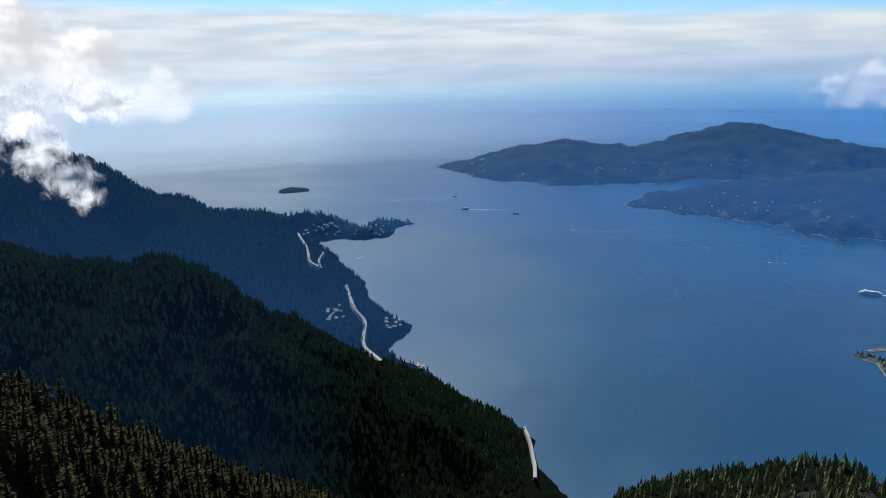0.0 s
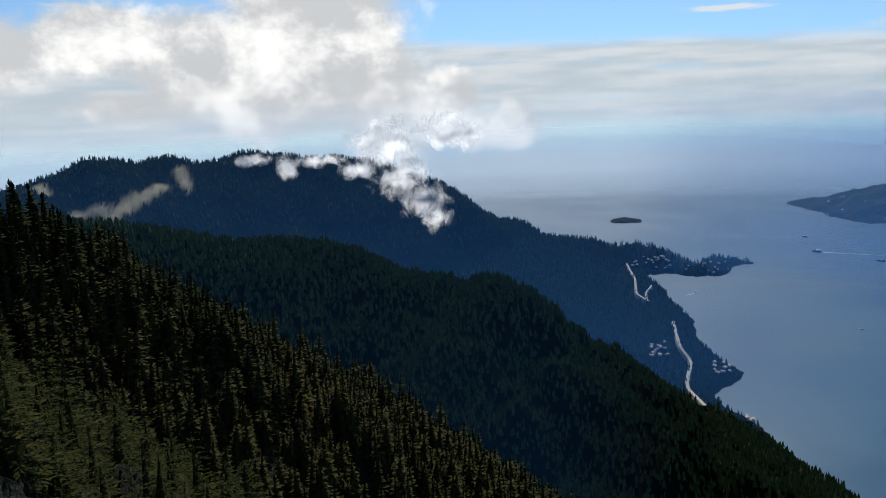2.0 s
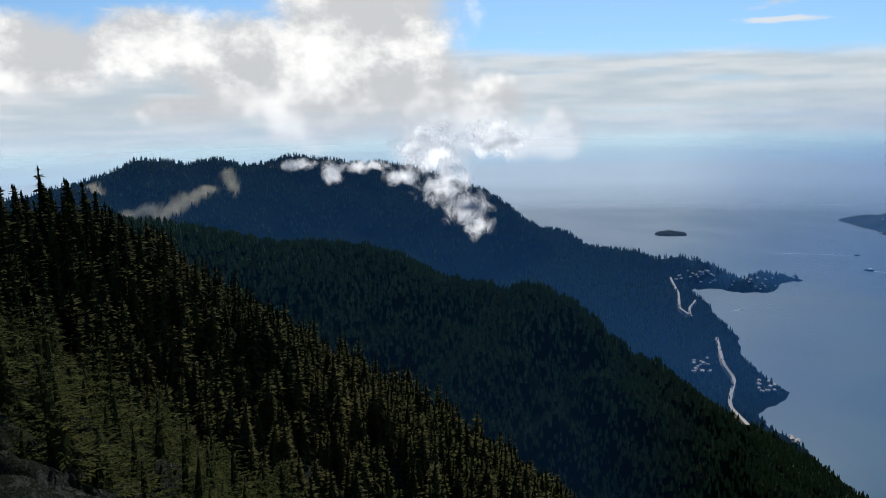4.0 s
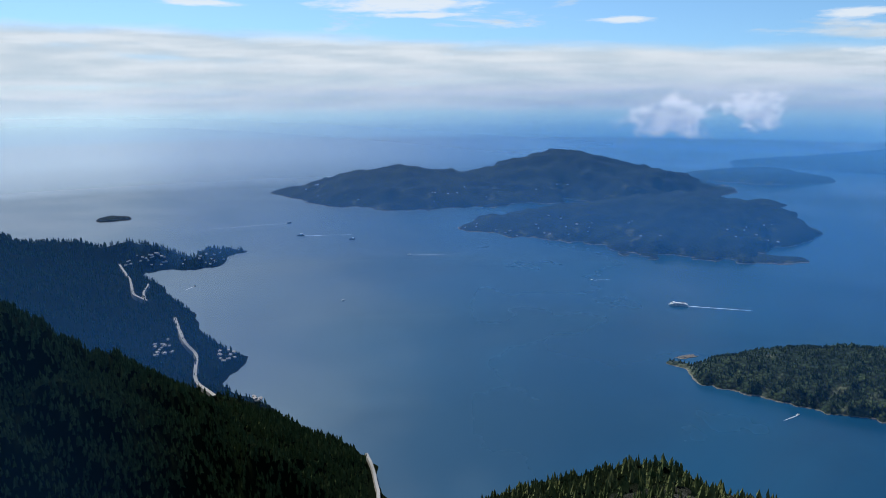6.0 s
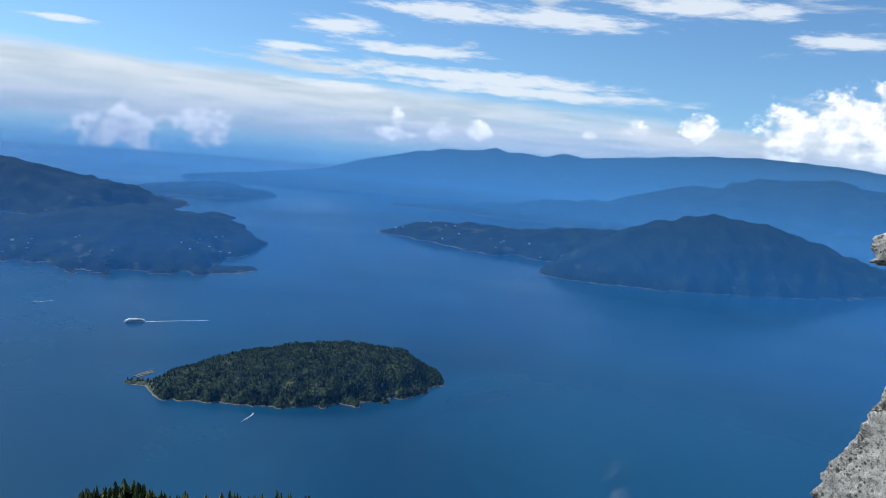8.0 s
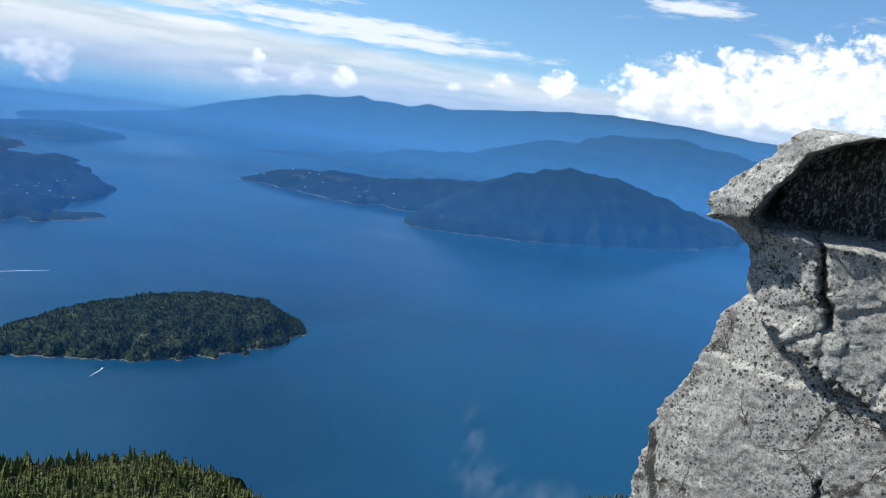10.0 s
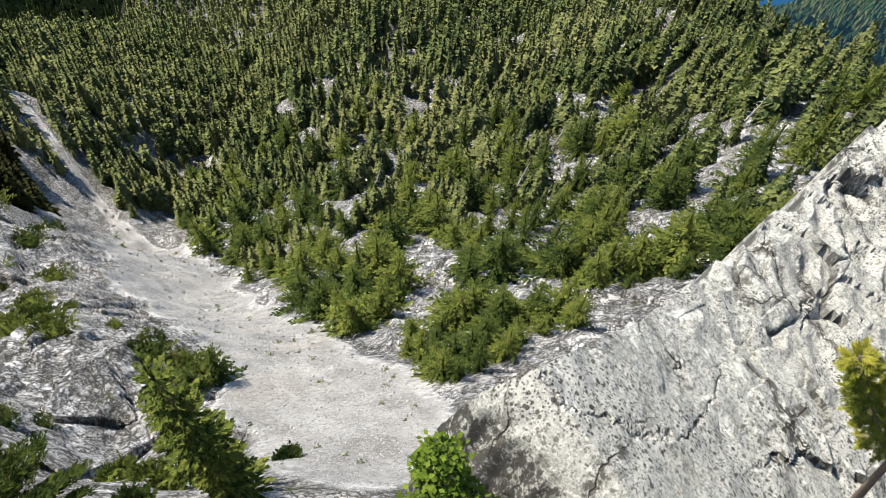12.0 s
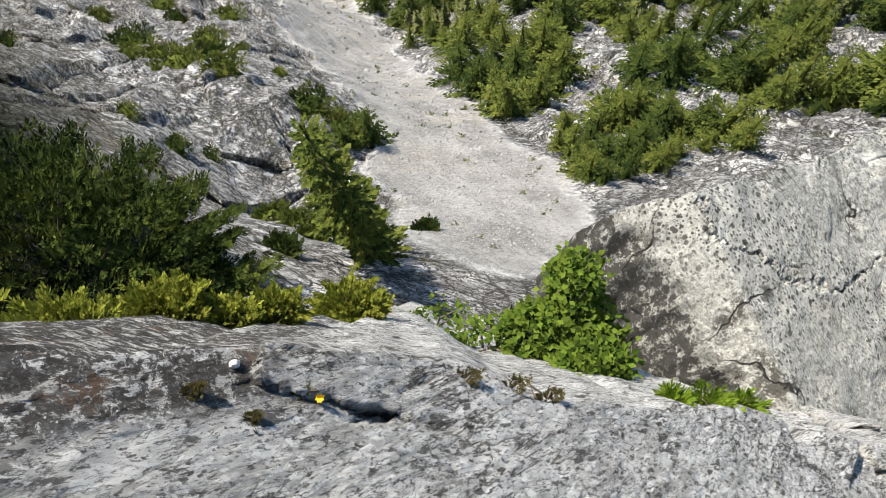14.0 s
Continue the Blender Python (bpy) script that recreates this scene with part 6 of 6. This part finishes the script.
def mat_cloud(name, blobs, fray, lo, hi, fine, squash, top, dull, bright, through_light):
    """Sunlit vapour: dense about its cores, frayed and streaked where it thins out."""
    k = Mat(name, 1.0, 0.0)
    nt = k.nt
    s = nt.nodes.new("ShaderNodeSeparateXYZ")
    nt.links.new(k.pos, s.inputs[0])
    x, y, z = s.outputs
    level = k.math("SQRT", k.math("ADD", k.math("MULTIPLY", x, x), k.math("MULTIPLY", y, y)))
    at_ = nt.nodes.new("ShaderNodeCombineXYZ")
    nt.links.new(k.math("MULTIPLY", k.math("ARCTAN2", k.math("MULTIPLY", x, -1.0), y), 57.2958), at_.inputs[0])
    nt.links.new(k.math("MULTIPLY", k.math("ARCTAN2", z, level), 57.2958), at_.inputs[1])
    near = None
    for a, e, rx, ry in blobs:
        sub, div, ln = (nt.nodes.new("ShaderNodeVectorMath") for _ in range(3))
        sub.operation, div.operation, ln.operation = "SUBTRACT", "DIVIDE", "LENGTH"
        nt.links.new(at_.outputs[0], sub.inputs[0])
        sub.inputs[1].default_value = (a, e, 0)
        nt.links.new(sub.outputs[0], div.inputs[0])
        div.inputs[1].default_value = (rx, ry, 1)
        nt.links.new(div.outputs[0], ln.inputs[0])
        near = ln.outputs["Value"] if near is None else k.math("MINIMUM", near, ln.outputs["Value"])
    n = k.noise(fine, 10, 0.66, vec=at_.outputs[0], stretch=(1.0, squash, 1.0), dist=0.5)
    body = k.math("ADD", k.math("SUBTRACT", 1.0, near), k.math("MULTIPLY", k.math("SUBTRACT", n, 0.5), fray))
    f = k.math("MULTIPLY", k.step(body, lo, hi), k.attr("veil"))
    f = k.math("MULTIPLY", f, top)
    di, tl, tr = (nt.nodes.new("ShaderNodeBsdf" + q) for q in ("Diffuse", "Translucent", "Transparent"))
    tone = k.mix(k.step(k.noise(fine * 0.8, 6, 0.6, vec=at_.outputs[0]), 0.40, 0.60), dull, bright)
    k.put(tone, di.inputs[0])
    k.put(tone, tl.inputs[0])
    lit = nt.nodes.new("ShaderNodeMixShader")
    lit.inputs[0].default_value = through_light
    nt.links.new(di.outputs[0], lit.inputs[1])
    nt.links.new(tl.outputs[0], lit.inputs[2])
    m = nt.nodes.new("ShaderNodeMixShader")
    nt.links.new(f, m.inputs[0])
    nt.links.new(tr.outputs[0], m.inputs[1])
    nt.links.new(lit.outputs[0], m.inputs[2])
    nt.links.new(m.outputs[0], nt.nodes["Material Output"].inputs[0])
    return k.m


def cloud(label, az, el, radius, swell, mat, seed, fade, lean=0.0):
    """A bank of vapour hanging in the air: a swelling sheet that thins towards its edges."""
    nu, nv = 90, 50
    A, E = np.meshgrid(np.linspace(az[0], az[1], nu), np.linspace(el[0], el[1], nv), indexing="ij")
    r = radius + swell * fbm(A, E, 5.0, 4, seed)
    if lean:
        low = radius * math.tan(radians(el[0]))
        r = r * (low / radius - lean) / (np.tan(np.radians(E)) - lean)
    a = np.radians(A)
    v = np.stack([-r * np.sin(a), r * np.cos(a), r * np.tan(np.radians(E))], -1).reshape(-1, 3)
    me = fast_mesh("cloud", v, grid_faces(nu, nv), mat, True)
    rim = np.clip(np.minimum.reduce([(A - az[0]) / fade, (az[1] - A) / fade, (E - el[0]) / fade, (el[1] - E) / fade]), 0, 1)
    q = me.attributes.new("veil", "FLOAT", "POINT")
    q.data.foreach_set("value", rim.ravel().astype(np.float32))
    ob = tagged(new("cloud", me), label, "cloud")
    ob.visible_shadow = False


SHOULDER = [(29.2, -3.2, 3.2, 2.8), (28.2, -5.4, 2.7, 2.3), (26.9, -7.2, 2.2, 1.8), (25.6, -8.7, 1.5, 1.1), (31.2, -4.8, 1.9, 0.8), (36.6, -4.4, 1.0, 1.1), (34.5, -3.9, 2.4, 0.6), (39.0, -3.6, 2.0, 0.5), (24.4, -2.4, 3.2, 1.6)]
cloud("white cloud dragging in wisps over the mountain's shoulder", (14.0, 46.0), (-11.0, 0.5), 1375.0, 8.0,
      mat_cloud("shoulder_vapour", SHOULDER, 2.6, 0.0, 0.95, 0.85, 0.7, 0.93, (0.62, 0.64, 0.66), (0.95, 0.95, 0.95), 0.85), 3, 1.6)
LOW_WISP = [(-68.2, -25.6, 1.8, 3.4), (-70.5, -28.6, 5.5, 2.6), (-75.5, -29.0, 5.0, 2.2)]
cloud("faint low wisp of mist over the water", (-80.0, -58.0), (-32.0, -20.0), 520.0, 8.0,
      mat_cloud("low_mist", LOW_WISP, 1.4, 0.15, 1.5, 0.30, 0.7, 0.20, (0.24, 0.27, 0.33), (0.36, 0.39, 0.44), 0.0), 5, 2.0, 0.5)

# ---- roads, houses and boats ----


M_ASPHALT = plain("pale_concrete_road", (0.24, 0.235, 0.225), 0.9, 0.12, 0.3)
M_CUT = plain("road_cut_rock", (0.33, 0.30, 0.26), 0.95, 0.3, 0.2)


def road(sights, width, label):
    pts = np.array([sight(*p) for p in sights])
    n = 40
    s = np.linspace(0, len(pts) - 1, n)
    x, y = (np.interp(s, np.arange(len(pts)), pts[:, i]) for i in (0, 1))
    for _ in range(3):
        x[1:-1], y[1:-1] = (x[:-2] + 2 * x[1:-1] + x[2:]) / 4, (y[:-2] + 2 * y[1:-1] + y[2:]) / 4
    d = unit(np.stack([np.gradient(x), np.gradient(y)], 1))
    nx, ny = -d[:, 1], d[:, 0]
    z = land(x, y) + 5.0
    for _ in range(6):
        z[1:-1] = (z[:-2] + 2 * z[1:-1] + z[2:]) / 4
    rows = []
    for off, dz in ((-width * 0.62, -9), (-width * 0.36, 0), (width * 0.36, 0), (width * 0.62, -9)):
        rows.append(np.stack([x + nx * off, y + ny * off, z + dz], 1))
    v = np.stack(rows, 1).reshape(-1, 3)
    f = grid_faces(n, 4)
    me = fast_mesh("road", v, f, M_ASPHALT)
    me.materials.append(M_CUT)
    me.polygons.foreach_set("material_index", np.tile([1, 0, 1], n - 1).astype(np.int32))
    tagged(new("road", me), label, "road", kind="structure")


road([(11.4, -12.6), (10.8, -13.7), (10.7, -14.8), (9.8, -15.4)], 5, "pale highway winding along the wooded coast")
road([(9.6, -14.2), (10.0, -14.8), (9.9, -15.4)], 4, "narrow pale side road above the coast")
road([(8.0, -16.8), (7.8, -17.6), (7.5, -18.6), (6.6, -19.7), (6.9, -20.8), (6.9, -21.6), (5.6, -22.7)], 5.5, "pale highway winding along the wooded coast")
road([(-6.0, -27.8), (-6.6, -29.2), (-6.9, -30.4), (-6.9, -31.4)], 3.6, "pale highway above the near shore")

M_WALL = plain("pale_house_wall", (0.50, 0.48, 0.44), 0.8, 0.3, 0.5)
M_ROOF = plain("grey_house_roof", (0.30, 0.28, 0.27), 0.8, 0.35, 0.5)


def house_meshes():
    w, d, h, r = 3.2, 2.4, 2.0, 1.3
    wall = bmesh.new()
    bmesh.ops.create_cube(wall, size=1.0, matrix=Matrix.Translation((0, 0, h / 2)) @ Matrix.Diagonal((2 * w, 2 * d, h, 1)))
    roof = bmesh.new()
    e = 0.35
    vs = [roof.verts.new(p) for p in ((-w - e, -d - e, h), (w + e, -d - e, h), (w + e, d + e, h), (-w - e, d + e, h), (-w - e, 0, h + r), (w + e, 0, h + r))]
    for q in ((0, 1, 5, 4), (2, 3, 4, 5), (0, 4, 3), (1, 2, 5), (0, 3, 2, 1)):
        roof.faces.new([vs[i] for i in q])
    out = []
    for bm, m in ((wall, M_WALL), (roof, M_ROOF)):
        me = bpy.data.meshes.new("house_part")
        bm.to_mesh(me)
        bm.free()
        me.materials.append(m)
        out.append(me)
    return out


def build_houses():
    wall, roof = house_meshes()
    rs = random.Random(8)
    spots = []
    for az, el, n in (((8.2, 11.0), (-12.9, -12.0), 26), ((4.2, 7.5), (-13.1, -12.2), 14), ((1.6, 4.0), (-12.6, -12.0), 8), ((8.4, 9.6), (-19.3, -18.2), 16), ((3.4, 5.6), (-20.2, -19.2), 12), ((0.5, 2.8), (-23.6, -23.0), 8)):
        for _ in range(n):
            x, y = sight(rs.uniform(*az), rs.uniform(*el))
            z = ground_at(x, y)
            if z > SEA + 1:
                spots.append((x, y, z + 2.5))
    for q, n in ((1, 30), (2, 34), (7, 26)):
        c, step, lumps, seed = ISLES[q]
        k = 0
        while k < n:
            p = rs.choice(c[1:])
            a = rs.uniform(0, 6.28)
            d = rs.uniform(0.55, 1.0) * p[3]
            x, y = p[0] + d * math.cos(a), p[1] + d * math.sin(a)
            z = float(isle_height(c, np.array([x]), np.array([y]), step, lumps, seed)[0])
            if SEA + 2 < z < SEA + 40 and math.hypot(x, y) < math.hypot(p[0], p[1]):
                spots.append((x, y, z))
                k += 1
    first = None
    for x, y, z in spots:
        s = rs.uniform(0.5, 0.9)
        m = pose(x, y, z, 0, 0, rs.uniform(0, 360))
        if first is None:
            first = thing("house", "small pale house with a grey roof among the trees", "house", m, "houses along the shores")
            part("wall", wall, first)
            part("roof", roof, first)
        else:
            first.scale = (s, s, s)
            copy_thing(first, m)
            first.scale = (1, 1, 1)


build_houses()

M_HULL = plain("white_paint", (0.78, 0.78, 0.76), 0.4, 0.05, 0.5)
M_DARK_HULL = plain("dark_hull_paint", (0.05, 0.05, 0.055), 0.5, 0.2, 0.5)
M_FOAM = plain("foam", (0.50, 0.56, 0.62), 0.8, 0.12, 0.15)
M_LOG = plain("floating_logs", (0.27, 0.23, 0.18), 0.9, 0.3, 0.4)
M_GLASS = plain("dark_window_band", (0.04, 0.05, 0.06), 0.2, 0.1, 1)


def box_mesh(name, size, at_, mat, bevel=0.15, taper=1.0):
    bm = bmesh.new()
    bmesh.ops.create_cube(bm, size=1.0)
    for v in bm.verts:
        k = taper if v.co.x > 0 else 1.0
        v.co = Vector((v.co.x * size[0], v.co.y * size[1] * k, v.co.z * size[2])) + Vector(at_)
    if bevel:
        bmesh.ops.bevel(bm, geom=bm.edges[:], offset=bevel, segments=2, affect="EDGES")
    me = bpy.data.meshes.new(name)
    bm.to_mesh(me)
    bm.free()
    me.materials.append(mat)
    return me


def wake(label, x, y, heading, length, w0, w1):
    """Foam trail, lying on the water behind a boat."""
    n = 24
    rs = np.random.RandomState(int(abs(x) + length))
    s = np.linspace(0, 1, n)
    half = (w0 + (w1 - w0) * s) * rs.uniform(0.7, 1.15, n) * np.sqrt(1.02 - s)
    px = -s * length
    wob = np.cumsum(rs.normal(0, 0.12, n))
    v = np.concatenate([np.stack([px, half + wob, np.full(n, 0.12)], 1), np.stack([px, -half + wob, np.full(n, 0.12)], 1)])
    f = np.array([(i, n + i, n + i + 1, i + 1) for i in range(n - 1)])
    ob = new("wake", fast_mesh("wake", v, f[:, ::-1], M_FOAM))
    ob.matrix_world = pose(x, y, SEA, 0, 0, heading)
    tagged(ob, label, "wake")


def small_boat(x, y, heading, size, label, dark=False):
    t = thing("motorboat", label, "boat", pose(x, y, SEA - 0.2, 0, 0, heading) @ Matrix.Scale(size, 4))
    part("hull", box_mesh("hull", (6, 2.2, 1.2), (0, 0, 0.5), M_DARK_HULL if dark else M_HULL, 0.2, 0.25), t)
    part("cabin", box_mesh("cabin", (2.2, 1.5, 1.0), (-0.6, 0, 1.5), M_HULL, 0.15), t)
    return t


def ferry(x, y, heading):
    t = thing("car_ferry", "white car ferry with two decks crossing the inlet", "ferry", pose(x, y, SEA - 0.4, 0, 0, heading))
    part("hull", box_mesh("hull", (30, 6.4, 2.6), (0, 0, 1.0), M_HULL, 0.5, 0.55), t)
    part("car_deck", box_mesh("car_deck", (26, 6.0, 1.8), (-0.6, 0, 3.1), M_HULL, 0.25), t)
    part("window_band", box_mesh("window_band", (24, 6.06, 0.6), (-0.6, 0, 3.3), M_GLASS, 0.05), t)
    part("upper_deck", box_mesh("upper_deck", (19, 5.2, 1.3), (-1.5, 0, 4.6), M_HULL, 0.25), t)
    part("bridge", box_mesh("bridge", (3.2, 5.8, 1.4), (7.0, 0, 5.6), M_HULL, 0.2), t)
    part("funnel", box_mesh("funnel", (2.0, 1.4, 2.2), (-6.5, 0, 6.1), M_DARK_HULL, 0.2), t)


ferry(612, 1045, 152)
wake("long white wake behind the ferry", 626, 1038, 152, 95, 1.5, 1.9)
for x, y, hd, size, ln, lab, dk in ((24, 1926, 10, 2.0, 190, "dark tug under way in the strait", True), (46, 1754, 175, 3.0, 120, "dark barge under tow", True), (159, 1685, 172, 2.4, 0, "dark tug under way in the strait", True),
                                    (258, 1501, 170, 1.3, 110, "white motorboat under way", False), (542, 1224, 172, 1.0, 30, "white motorboat under way", False), (530, 650, 20, 0.9, 22, "white motorboat near the wooded island", False),
                                    (-151, 1348, 60, 1.1, 26, "white motorboat leaving the bay", False), (95, 1196, 30, 1.1, 0, "small white sailboat at rest", False)):
    small_boat(x, y, hd, size, lab, dk)
    if ln:
        a = radians(hd)
        wake("white wake on the calm sea", x - 3 * size * math.cos(a), y - 3 * size * math.sin(a), hd, ln, 0.6 * size, 0.8 * size)


def log_raft():
    t = thing("log_raft", "raft of floating logs moored in the inlet", "raft", pose(505, 835, SEA, 0, 0, 8))
    rs = random.Random(4)
    me = None
    for i in range(26):
        if me is None:
            v, f = stick([(-5, 0, 0), (0, 0.1, 0), (5, 0, 0)], 0.55, 0.4, 7)
            me = fast_mesh("log", v, f, M_LOG, True)
        ob = part("log", me, t)
        ob.matrix_basis = pose(rs.uniform(-12, 12), rs.uniform(-5, 5), 0.15, 0, 0, rs.uniform(-14, 14))


log_raft()


def isle_trees():
    """Forest on the small island."""
    c, step, lumps, seed = ISLES[0]
    rs = np.random.RandomState(15)
    px, py = [p[0] for p in c], [p[1] for p in c]
    x, y = rs.uniform(min(px) - 110, max(px) + 110, 26000), rs.uniform(min(py) - 110, max(py) + 110, 26000)
    z = isle_height(c, x, y, step, lumps, seed)
    keep = (z > SEA + 2.5) & (fbm(x, y, 30, 3, 8) > -0.75)
    x, y, z = x[keep], y[keep], z[keep]
    forest("island_trees", "dense dark conifer forest covering the small island", x, y, z - 0.4, 4.0 * rs.uniform(0.5, 1.3, len(x)), M_FIR_DARK, 3, 4, 15)


isle_trees()
